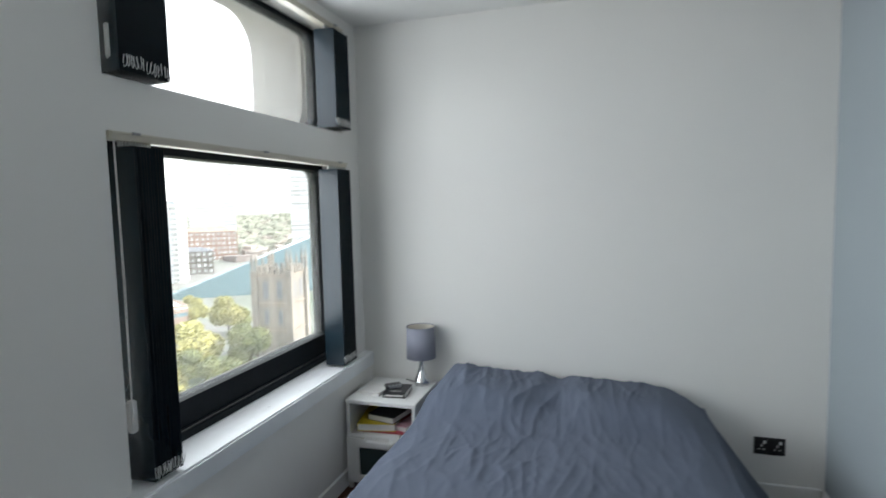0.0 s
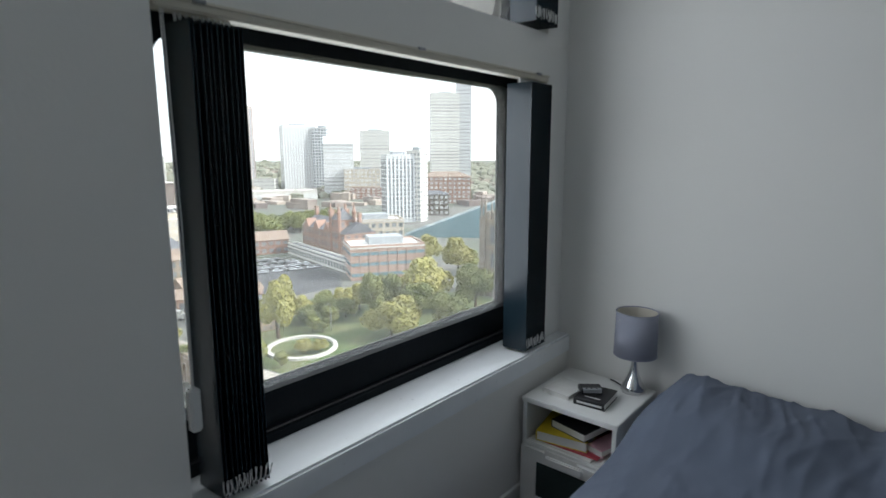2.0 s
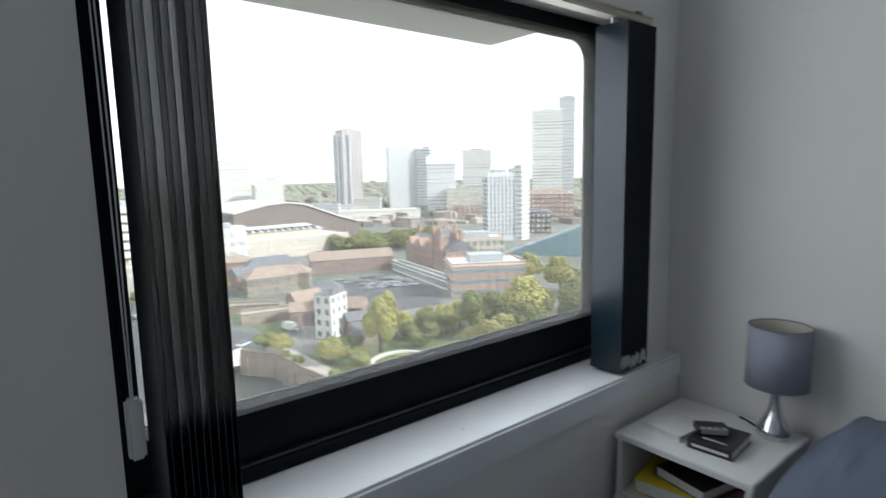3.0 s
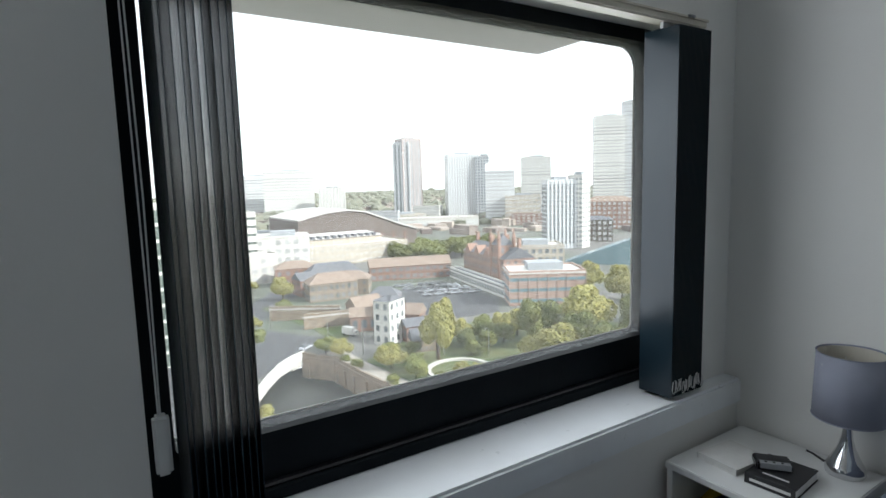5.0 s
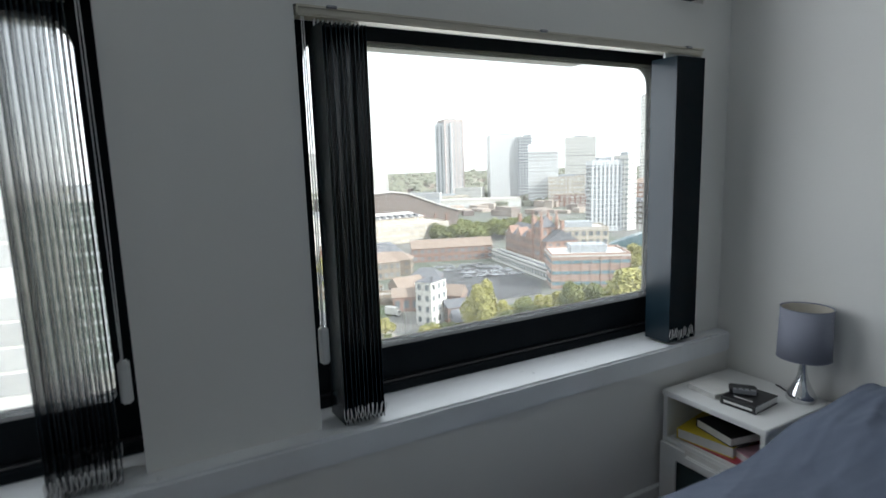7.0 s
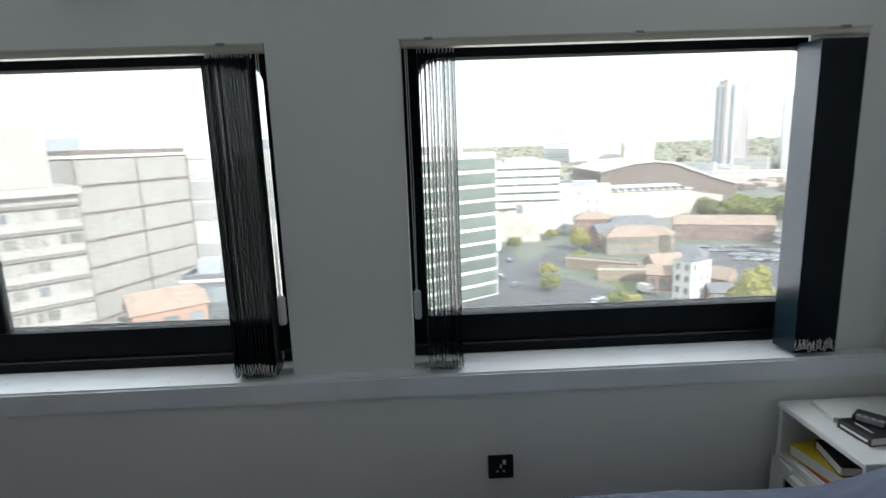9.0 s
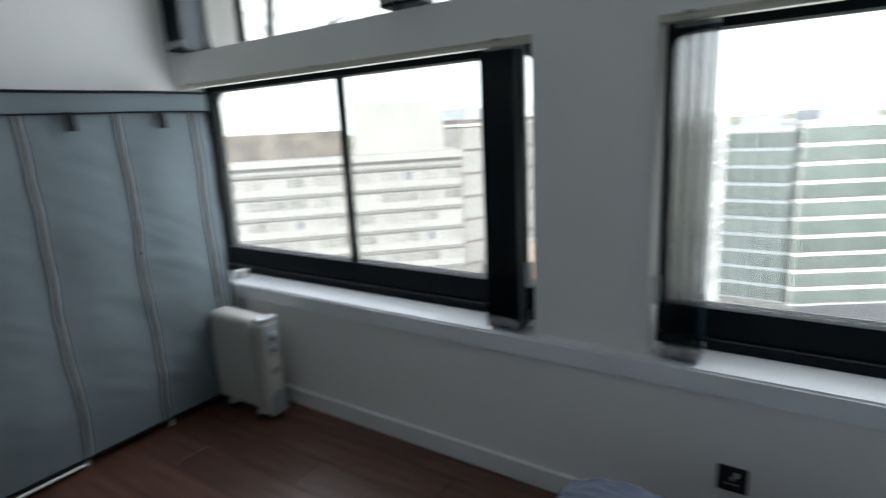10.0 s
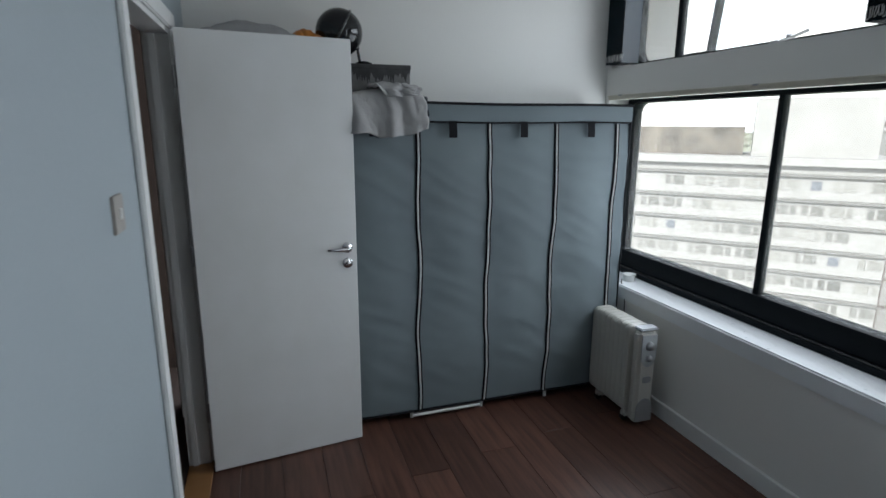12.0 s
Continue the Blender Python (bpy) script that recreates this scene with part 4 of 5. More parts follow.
for i in range(nrow):
    x0 = i * PLW
    w = min(PLW, XD - x0)
    off = (i * 0.47) % 1.0 * PLL
    y = YF - off
    while y < YH:
        a, b = max(y, YF), min(y + PLL, YH)
        if b - a > 0.02:
            if w == PLW and b - a > PLL - 1e-6:
                if full is None:
                    full = part("plank", box(0.0006, PLW - 0.0006, 0.0006, PLL - 0.0006, -0.012, 0, 0.0012), "plank", fl, at=pose(x0, a, 0))
                else:
                    again(full, pose(x0, a, 0), fl)
            else:
                part("plank", box(0.0006, w - 0.0006, 0.0006, b - a - 0.0006, -0.012, 0, 0.0012), "plank", fl, at=pose(x0, a, 0))
        y += PLL


# ---- city outside ----
G = -47.0
RIVER = ((-150, 49), (-144.7, 52.3), (-141.3, 55.2), (-124.7, 56.3), (-109.4, 58), (-60, 66), (-60, 30), (-98, 30), (-108, 29), (-118, 26), (-126.4, 30), (-143.2, 40.6))
bm = bmesh.new()
for loop in (((-4500, -3500), (-6, -3500), (-6, 4500), (-4500, 4500)), RIVER):
    vs = [bm.verts.new((x, y, G)) for x, y in loop]
    for a, b in zip(vs, vs[1:] + vs[:1]):
        bm.edges.new((a, b))
bmesh.ops.triangle_fill(bm, use_beauty=True, edges=bm.edges[:], normal=(0, 0, 1))
struct("ground", bm, "ground", "hazy city ground reaching the horizon")


def patch(name, pts, z, material, label):
    bm = bmesh.new()
    vs = [bm.verts.new((x, y, G + z)) for x, y in pts]
    f = bm.faces.new(vs)
    r = bmesh.ops.extrude_face_region(bm, geom=[f])
    bmesh.ops.translate(bm, verts=[v for v in r["geom"] if isinstance(v, bmesh.types.BMVert)], vec=(0, 0, -0.5))
    return struct(name, bm, material, label)


def building(name, label, cx, cy, w, d, h, turn=0.0, wall="conc", style="grid", nx=6, nz=5, ns=3, glass="glass", roof="flat",
             ww=0.6, wh=0.55, roofmat="flatroof", plant=True, base=0.0, rise=4.0, category="building"):
    """A block whose front face, w wide and h high, is centred on (cx, cy) and turned from the way to the room by turn degrees."""
    face = math.degrees(math.atan2(1.2 - cy, 1.5 - cx)) + turn
    b = thing(name, (cx, cy, G), face, label, category)
    part("wall", box(-d, 0, -w / 2, w / 2, 0, h), wall, b)
    if roof == "flat":
        bm = box(-d - 0.2, 0.2, -w / 2 - 0.2, w / 2 + 0.2, h, h + 0.5)
        part("roof", bm, roofmat, b)
        part("parapet", ring3(-d, 0, -w / 2, w / 2, h + 0.5, h + 1.3, 0.4), wall, b)
        if plant:
            part("plant_room", box(-d * 0.75, -d * 0.3, -w * 0.22, w * 0.25, h + 0.5, h + 3.5), "grey", b)
    elif roof in ("gable", "hip"):
        bm = bmesh.new()
        i = d * 0.5 if roof == "hip" else 0.0
        o = 0.4
        v = [bm.verts.new(p) for p in ((-d - o, -w / 2 - o, h), (o, -w / 2 - o, h), (o, w / 2 + o, h), (-d - o, w / 2 + o, h),
                                       (-d / 2, -w / 2 - o + i, h + rise), (-d / 2, w / 2 + o - i, h + rise))]
        for q in ((0, 1, 4), (2, 3, 5), (1, 2, 5, 4), (3, 0, 4, 5), (3, 2, 1, 0)):
            bm.faces.new([v[k] for k in q])
        part("roof", bm, roofmat, b)
    fh = (h - base) / nz
    if style == "grid":
        pw = w / nx
        first = None
        proto = {}
        for side, n, length in (("f", nx, w), ("l", ns, d), ("r", ns, d)):
            step = length / max(n, 1)
            for i in range(n):
                for k in range(nz):
                    z = base + (k + 0.5) * fh
                    p = -length / 2 + (i + 0.5) * step
                    if side == "f":
                        m = pose(0, p, z)
                    elif side == "l":
                        m = pose(-d / 2 - p, -w / 2, z, 0, 0, -90)
                    else:
                        m = pose(-d / 2 + p, w / 2, z, 0, 0, 90)
                    key = round(step, 3)
                    if key not in proto:
                        proto[key] = part("window", box(-0.25, 0.06, -step * ww / 2, step * ww / 2, -fh * wh / 2, fh * wh / 2), glass, b, at=m)
                        proto[key].data.name = "window"
                    else:
                        again(proto[key], m, b)
    elif style == "bands":
        p = None
        for k in range(nz):
            m = pose(0, 0, base + (k + 0.5) * fh)
            if p is None:
                p = part("window_band", box(-d + 0.2, 0.15, -w / 2 - 0.15, w / 2 + 0.15, -fh * wh / 2, fh * wh / 2), glass, b, at=m)
            else:
                again(p, m, b)
        q = None
        for k in range(nx + 1):
            m = pose(0, -w / 2 + k * w / nx, 0)
            if q is None:
                q = part("mullion", box(-0.1, 0.3, -0.12, 0.12, base, h), wall, b, at=m)
            else:
                again(q, m, b)
    elif style == "ribs":
        p = None
        part("curtain_wall", box(-d + 0.3, 0.1, -w / 2 - 0.1, w / 2 + 0.1, base + 3, h - 2), glass, b)
        for k in range(nx + 1):
            m = pose(0, -w / 2 + k * w / nx, 0)
            if p is None:
                p = part("rib", box(-0.2, 0.6, -w / nx * 0.22, w / nx * 0.22, 0, h), wall, b, at=m)
            else:
                again(p, m, b)
        s = None
        for k in range(nz + 1):
            m = pose(0, 0, base + k * fh)
            if s is None:
                s = part("floor_band", box(-d - 0.1, 0.35, -w / 2 - 0.35, w / 2 + 0.35, -0.25, 0.25), wall, b, at=m)
            else:
                again(s, m, b)
    return b


def ring3(x0, x1, y0, y1, z0, z1, t):
    bm = box(x0, x1, y0, y0 + t, z0, z1)
    box(x0, x1, y1 - t, y1, z0, z1, bm=bm)
    box(x0, x0 + t, y0 + t, y1 - t, z0, z1, bm=bm)
    box(x1 - t, x1, y0 + t, y1 - t, z0, z1, bm=bm)
    return bm


M["darkbrick"] = mat("dark_brown_brick", (0.12, 0.10, 0.09), 0.9, col2=(0.16, 0.13, 0.115), scale=0.3)
# mixed roof tones, lightened to carry the haze of distance
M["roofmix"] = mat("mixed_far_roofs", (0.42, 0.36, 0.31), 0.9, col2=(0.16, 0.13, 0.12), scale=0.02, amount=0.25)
# far skyline, its haze put into paler walls and glass
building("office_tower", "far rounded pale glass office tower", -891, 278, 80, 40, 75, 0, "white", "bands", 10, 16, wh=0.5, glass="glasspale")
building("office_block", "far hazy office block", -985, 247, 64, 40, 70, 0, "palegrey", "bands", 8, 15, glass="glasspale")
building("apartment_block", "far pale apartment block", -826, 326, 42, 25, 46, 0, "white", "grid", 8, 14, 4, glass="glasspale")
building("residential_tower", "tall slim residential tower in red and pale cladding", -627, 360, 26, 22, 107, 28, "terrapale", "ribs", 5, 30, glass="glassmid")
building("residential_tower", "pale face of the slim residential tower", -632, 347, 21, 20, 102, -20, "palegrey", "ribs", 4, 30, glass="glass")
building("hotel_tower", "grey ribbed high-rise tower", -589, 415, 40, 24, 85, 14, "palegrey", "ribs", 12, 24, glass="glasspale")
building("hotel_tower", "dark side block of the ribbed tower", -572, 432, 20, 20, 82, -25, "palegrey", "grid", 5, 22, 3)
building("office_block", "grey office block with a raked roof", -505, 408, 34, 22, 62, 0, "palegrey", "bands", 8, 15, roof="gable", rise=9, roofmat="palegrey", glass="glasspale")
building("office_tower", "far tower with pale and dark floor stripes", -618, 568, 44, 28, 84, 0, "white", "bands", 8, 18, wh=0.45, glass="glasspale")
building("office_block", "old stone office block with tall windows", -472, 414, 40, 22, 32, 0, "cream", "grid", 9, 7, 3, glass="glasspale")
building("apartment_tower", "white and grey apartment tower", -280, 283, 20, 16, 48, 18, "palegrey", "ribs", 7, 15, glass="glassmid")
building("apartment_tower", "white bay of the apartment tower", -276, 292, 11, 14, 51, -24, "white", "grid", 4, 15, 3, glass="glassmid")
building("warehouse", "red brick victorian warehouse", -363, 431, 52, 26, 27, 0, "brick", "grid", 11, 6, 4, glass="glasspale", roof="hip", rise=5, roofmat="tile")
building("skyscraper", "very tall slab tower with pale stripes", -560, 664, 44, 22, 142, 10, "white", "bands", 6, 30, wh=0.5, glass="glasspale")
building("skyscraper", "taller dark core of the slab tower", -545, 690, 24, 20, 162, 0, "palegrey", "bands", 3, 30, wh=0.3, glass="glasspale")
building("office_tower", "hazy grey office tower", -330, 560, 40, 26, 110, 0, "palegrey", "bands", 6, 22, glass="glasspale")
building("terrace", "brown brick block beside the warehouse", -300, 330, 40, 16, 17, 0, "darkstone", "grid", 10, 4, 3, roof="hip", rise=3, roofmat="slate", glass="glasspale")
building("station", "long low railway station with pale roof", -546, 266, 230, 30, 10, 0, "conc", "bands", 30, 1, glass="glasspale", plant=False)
building("office_block", "white office block by the road", -299, 55, 40, 40, 35, 8, "white", "bands", 5, 8, glass="glassgreen", wh=0.3)
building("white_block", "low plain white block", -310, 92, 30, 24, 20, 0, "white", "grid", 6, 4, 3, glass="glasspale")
# middle distance

def front(name, label, a, b, d, h, *args, **kw):
    """A building whose front runs on the ground from a to b."""
    cx, cy = (a[0] + b[0]) / 2, (a[1] + b[1]) / 2
    face = math.degrees(math.atan2(b[1] - a[1], b[0] - a[0])) - 90
    base = math.degrees(math.atan2(1.2 - cy, 1.5 - cx))
    return building(name, label, cx, cy, math.hypot(b[0] - a[0], b[1] - a[1]), d, h, face - base, *args, **kw)


# halls across the yard
wh_ = front("white_hall", "long cream hall with a row of roof lights", (-317, 94), (-320, 179), 40, 11, "cream", "grid", 26, 3, 8, glass="glasspale", ww=0.45, wh=0.4, plant=False)
tier = part("upper_tier", box(-34, -13, -28, 30, 11.5, 15.5), "cream", wh_)
bm = bmesh.new()
v = [bm.verts.new(p) for p in ((-35, -29, 15.5), (-12, -29, 15.5), (-12, 31, 15.5), (-35, 31, 15.5), (-24, -22, 18.5), (-24, 24, 18.5))]
for q in ((0, 1, 4), (2, 3, 5), (1, 2, 5, 4), (3, 0, 4, 5), (3, 2, 1, 0)):
    bm.faces.new([v[k] for k in q])
part("tier_roof", bm, "flatroof", wh_)
for i in range(11):
    part("roof_light", box(-17.5, -12.4, -24.5 + i * 4.8, -22.3 + i * 4.8, 15.2, 17.3), "slate", wh_)
ex_ = thing("exhibition_hall", (-361, 0, G), 0, "brick hall under a broad arched pale roof", "building")
prof = [(118, 25.5), (128, 28), (140, 30.3), (155, 31.3), (168, 29.5), (180, 25), (195, 19.5), (210, 15)]


def vault(y0, y1, lift, x0, x1):
    bm = bmesh.new()
    lo = [(118 - y0, lift[0])] + [(y, z + lift[1]) for y, z in prof] + [(210 + y1, lift[0])]
    ends = [[bm.verts.new((x, y, z)) for y, z in lo] for x in (x0, x1)]
    for i in range(len(lo) - 1):
        bm.faces.new((ends[0][i], ends[0][i + 1], ends[1][i + 1], ends[1][i]))
    for e in ends:
        bm.faces.new(e)
    bm.faces.new((ends[0][0], ends[0][-1], ends[1][-1], ends[1][0]))
    bmesh.ops.recalc_face_normals(bm, faces=bm.faces)
    return bm


# shade on the hall front is put into this dull dark brick
part("wall", vault(0, 0, (0, 0), -70, 0), "darkbrick", ex_)
for (y0, z0), (y1, z1) in zip(prof, prof[1:]):
    part("roof_sheet", box(-71, 1.2, 0, math.hypot(y1 - y0, z1 - z0), 0.0, 1.0), "flatroof", ex_, at=pose(0, y0, z0, math.degrees(math.atan2(z1 - z0, y1 - y0)), 0, 0))
for i in range(9):
    part("brick_pier", box(-0.2, 0.5, 122 + i * 9.6, 123.4 + i * 9.6, 0, 14), "brick2", ex_)
# school with its tower, gables and chimneys
sc = front("gothic_school", "red brick gothic school with slate roof", (-238, 168), (-193, 159), 16, 13, "brick", "grid", 13, 3, 4, roof="gable", rise=5, roofmat="slate", ww=0.42, wh=0.55)
for z in (4.2, 8.5, 12.6):
    part("stone_course", box(0.02, 0.35, -23.2, 23.2, z, z + 0.35), "stone", sc)
for y in (-17, -6, 5):
    bm = bmesh.new()
    v = [bm.verts.new(p) for p in ((0.5, y - 3, 13), (0.5, y + 3, 13), (0.5, y, 17), (-5, y - 3, 13), (-5, y + 3, 13), (-5, y, 17))]
    for q in ((0, 1, 2), (3, 5, 4), (1, 4, 5, 2), (0, 2, 5, 3), (0, 3, 4, 1)):
        bm.faces.new([v[k] for k in q])
    part("gable", bm, "brick", sc)
for x, y, z in ((-8, -22, 22), (-12, -12, 21), (-3, 10, 21), (-13, 2, 22), (-9, 21, 22)):
    ch = part("chimney", box(x - 0.7, x + 0.7, y - 0.9, y + 0.9, 13, z), "brick", sc)
    part("chimney_cap", box(x - 0.9, x + 0.9, y - 1.1, y + 1.1, z, z + 0.5), "stone", ch)
for i in range(7):
    part("skylight", box(-4.4, -3.6, -20 + i * 3.4, -18.8 + i * 3.4, 14.8, 16.0), "glasspale", sc)
tw = front("clock_tower", "red brick tower with stone pinnacles", (-206, 161.5), (-198, 160), 8, 19, "brick", "grid", 2, 4, 2, roof="hip", rise=5, roofmat="slate", ww=0.35, wh=0.6)
for x in (-8, 0):
    for y in (-4, 4):
        part("pinnacle", lathe([(0.9, 0), (0.9, 22), (1.2, 22.3), (0.7, 23.5), (0.05, 27)], 8, at=(x, y, 0)), "brick", tw)
front("glazed_link", "long single-storey glazed link with white panels", (-234, 156), (-175, 144), 5, 4.2, "white", "grid", 22, 1, 2, roofmat="slate", plant=False)
front("brick_range", "long brown brick range with clay roof", (-250, 118), (-236, 158), 10, 7, "brick2", "grid", 12, 2, 3, roof="gable", rise=4, roofmat="tile")
front("stone_house", "stone house with a hipped clay roof", (-220, 76), (-218, 97), 11, 7.5, "stone", "grid", 8, 2, 3, roof="hip", rise=4, roofmat="tile")
building("school_wing", "pale modern wing of the school", -218, 202, 30, 20, 13, 10, "cream", "grid", 8, 3, 4)
building("modern_block", "low modern block with a white flat roof", -154, 149, 30, 20, 12.5, 12, "terra", "bands", 8, 3, wh=0.3, glass="glassblue", roofmat="white")
building("brick_range", "short brick range with clay roof", -246, 98, 26, 10, 7, 20, "brick2", "grid", 6, 2, 3, roof="hip", rise=5, roofmat="slate")
front("white_house", "tall narrow white house", (-148.5, 71.3), (-143.4, 74.1), 8.7, 13.6, "white", "grid", 2, 4, 3, roof="hip", rise=1.2, roofmat="slate", ww=0.42, wh=0.5)
building("brick_outbuilding", "small brick outbuilding with slate roof", -158, 82, 8, 9, 7, 10, "brick2", "grid", 3, 2, 2, roof="gable", rise=3, roofmat="slate")
building("brick_outbuilding", "low brick shed with clay roof", -164, 75, 9, 8, 5, 0, "brick", "grid", 3, 1, 2, roof="gable", rise=2.5, roofmat="tile")
building("brick_outbuilding", "low brick shed behind the white house", -142, 84, 9, 7, 5, 20, "brick2", "grid", 3, 1, 2, roof="gable", rise=2, roofmat="slate")
for cx, cy, w, d, h, t, wl, rf, rm in ((-186, 93, 12, 8, 6, -12, "brick2", "hip", "slate"), (-176, 83, 11, 8, 5.5, 30, "brick", "gable", "tile"),
                                      (-226, 96, 18, 10, 7, -10, "stone", "hip", "tile"), (-236, 84, 14, 9, 7, 25, "brick2", "gable", "slate"), (-262, 84, 20, 12, 9, 5, "brick2", "hip", "tile"),
                                      (-158, 88, 9, 7, 5, -20, "brick2", "gable", "tile"), (-132, 80, 8, 5, 3.5, 15, "stone", "gable", "slate")):
    building("yard_house", "old %s house with a pitched %s roof" % ("stone" if wl == "stone" else "brown brick", "slate" if rm == "slate" else "clay"), cx, cy, w, d, h, t, wl, "grid", 5, 2, 3, roof=rf, rise=3.2, roofmat=rm, ww=0.4, wh=0.45)
for k in range(9):
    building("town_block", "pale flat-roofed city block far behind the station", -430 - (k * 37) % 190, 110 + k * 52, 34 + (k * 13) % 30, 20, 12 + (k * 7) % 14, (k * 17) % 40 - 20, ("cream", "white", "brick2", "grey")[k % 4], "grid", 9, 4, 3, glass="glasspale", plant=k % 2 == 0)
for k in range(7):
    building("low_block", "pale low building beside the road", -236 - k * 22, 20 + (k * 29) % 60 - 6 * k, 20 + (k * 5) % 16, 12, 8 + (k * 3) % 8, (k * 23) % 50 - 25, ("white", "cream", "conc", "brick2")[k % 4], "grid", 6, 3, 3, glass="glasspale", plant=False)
building("market_hall", "low brick hall with an orange clay roof", -83, -40, 11, 6, 24, 10, "brick", "grid", 3, 5, 2, roof="gable", rise=3, roofmat="tile")
building("market_hall", "dark glazed annex beside the brick hall", -88, -36, 8, 6, 27, -20, "slate", "bands", 2, 6, wh=0.6)
# stone wall round the yard
building("boundary_wall", "curved sandstone boundary wall", -176, 72, 26, 1, 4, 10, "stone", "none", plant=False, category="wall")
building("boundary_wall", "sandstone boundary wall", -192, 64, 26, 1, 4, -16, "stone", "none", plant=False, category="wall")
# near blocks to the south
building("glass_office", "green glass office block with pale floor edges", -160, 11, 28, 24, 44, 35, "white", "bands", 1, 10, glass="glassgreen", wh=0.78)
building("glass_office", "dark side of the green glass office", -155, -11, 19, 20, 43, -6, "grey", "bands", 6, 10, glass="glassgreen", wh=0.8)
building("glass_office", "brown and pale glazed office block", -96, -49, 23, 20, 48, 42, "darkbrick", "bands", 2, 11, glass="flatwall", wh=0.88)
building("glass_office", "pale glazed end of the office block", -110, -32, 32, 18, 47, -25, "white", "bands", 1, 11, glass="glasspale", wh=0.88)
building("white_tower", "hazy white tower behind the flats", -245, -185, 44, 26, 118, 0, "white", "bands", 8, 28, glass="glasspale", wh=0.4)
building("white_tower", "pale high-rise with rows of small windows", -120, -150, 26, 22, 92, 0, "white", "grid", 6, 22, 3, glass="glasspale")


def flats(cx, cy, ex, ey, width, top, floors):
    """White gallery-access block: the front runs from (cx, cy) towards (ex, ey)."""
    dx, dy = ex - cx, ey - cy
    k = math.hypot(dx, dy)
    ux, uy = dx / k, dy / k
    face = math.degrees(math.atan2(ux, -uy))
    b = thing("apartment_building", (cx + ux * width / 2, cy + uy * width / 2, G), face, "long white apartment building with concrete floor bands", "building")
    h = top - G
    part("wall", box(-14, 0, -width / 2, width / 2, 0, h), "flatwall", b)
    part("parapet", box(-14.2, 0.9, -width / 2 - 0.3, width / 2 + 0.3, h, h + 0.9), "flatwall", b)
    part("roof_storey", box(-11, -3, -width / 2 + 3, width / 2 - 16, h + 0.9, h + 4.5), "darkstone", b)
    part("roof_storey", box(-11, -2, width / 2 - 15, width / 2 - 2, h + 0.9, h + 8), "flatwall", b)
    fh = 3.0
    proto = slab = bar = None
    n = int(width / 3.1)
    for f in range(floors):
        z = h - 1.0 - f * fh
        m = pose(0, 0, z)
        if slab is None:
            slab = part("floor_band", box(0, 0.5, -width / 2, width / 2, -0.32, 0.02), "flatband", b, at=m)
        else:
            again(slab, m, b)
        for i in range(n):
            if (i * 7 + f * 5) % 11 == 0 and i % 2:
                continue
            m = pose(0, -width / 2 + (i + 0.5) * width / n + 0.25 * ((i * 5 + f * 3) % 3 - 1), z - 1.35)
            if (i * 13 + f * 7) % 17 == 0:
                part("open_window", box(-0.2, 0.06, -0.55, 0.55, -0.55, 0.55), "slate", b, "dark open window", at=m)
                continue
            if proto is None:
                proto = part("window", box(-0.2, 0.05, -1.15, 1.15, -0.6, 0.6), "flatglass", b, at=m)
            else:
                again(proto, m, b)
            m = m @ Matrix.Translation((0, 0.4 if (i + f) % 2 else -0.35, 0))
            if bar is None:
                bar = part("window_bar", box(0.05, 0.16, -0.14, 0.14, -0.62, 0.62), "flatwall", b, at=m)
            else:
                again(bar, m, b)
    return b


flats(-66, -41, -48, -60, 62, -3.0, 9)

# cathedral tower with pinnacles
# weathered stone, lightened to hold the haze before the tower
M["towerstone"] = mat("weathered_buff_stone", (0.27, 0.235, 0.195), 0.9, col2=(0.15, 0.13, 0.11), scale=0.12, amount=0.4)
cat = thing("church_tower", (-104, 158, G), 8, "weathered stone gothic church tower with pinnacles", "church")
HW = 6.0
part("wall", box(-HW, HW, -HW, HW, 0, 27), "towerstone", cat)
for z in (8, 17, 26.4):
    part("string_course", box(-HW - 0.4, HW + 0.4, -HW - 0.4, HW + 0.4, z, z + 0.6), "stone", cat)
for sx in (-HW, HW):
    for sy in (-HW, HW):
        part("buttress", box(sx - 1.0, sx + 1.0, sy - 1.0, sy + 1.0, 0, 28), "towerstone", cat)
        for ox in (-0.6, 0.6):
            part("pinnacle", lathe([(0.55, 28), (0.5, 31), (0.7, 31.2), (0.3, 33), (0.04, 36)], 6, at=(sx + ox, sy + ox * 0.4, 0)), "towerstone", cat)
for k in range(5):
    t = -4 + 2.0 * k
    for x, y in ((t, -HW), (t, HW), (HW, t), (-HW, t)):
        part("merlon", box(x - 0.5, x + 0.5, y - 0.4, y + 0.4, 27, 29.4), "towerstone", cat)
        if k == 2:
            part("pinnacle", lathe([(0.45, 29.4), (0.4, 31), (0.04, 34)], 6, at=(x, y, 0)), "towerstone", cat)
for t in (-2.4, 2.4):
    part("belfry_window", box(t - 1.2, t + 1.2, -HW - 0.15, -HW + 0.4, 18.5, 25, 0.4), "slate", cat)
    part("belfry_window", box(HW - 0.4, HW + 0.15, t - 1.2, t + 1.2, 18.5, 25, 0.4), "slate", cat)
    part("lower_window", box(t - 1.0, t + 1.0, -HW - 0.15, -HW + 0.4, 10, 15.5, 0.4), "slate", cat)

# sloping glass museum
mus = thing("museum", (-188, 262, G), math.degrees(math.atan2(-260, 190)), "museum with a steeply sloping blue glass roof", "building")
bm = bmesh.new()
v = [bm.verts.new(p) for p in ((0, -50, 0), (0, 36, 0), (-16, 36, 0), (-16, -50, 0), (0, -50, 0.7), (0, 36, 33), (-16, 36, 33), (-16, -50, 0.7))]
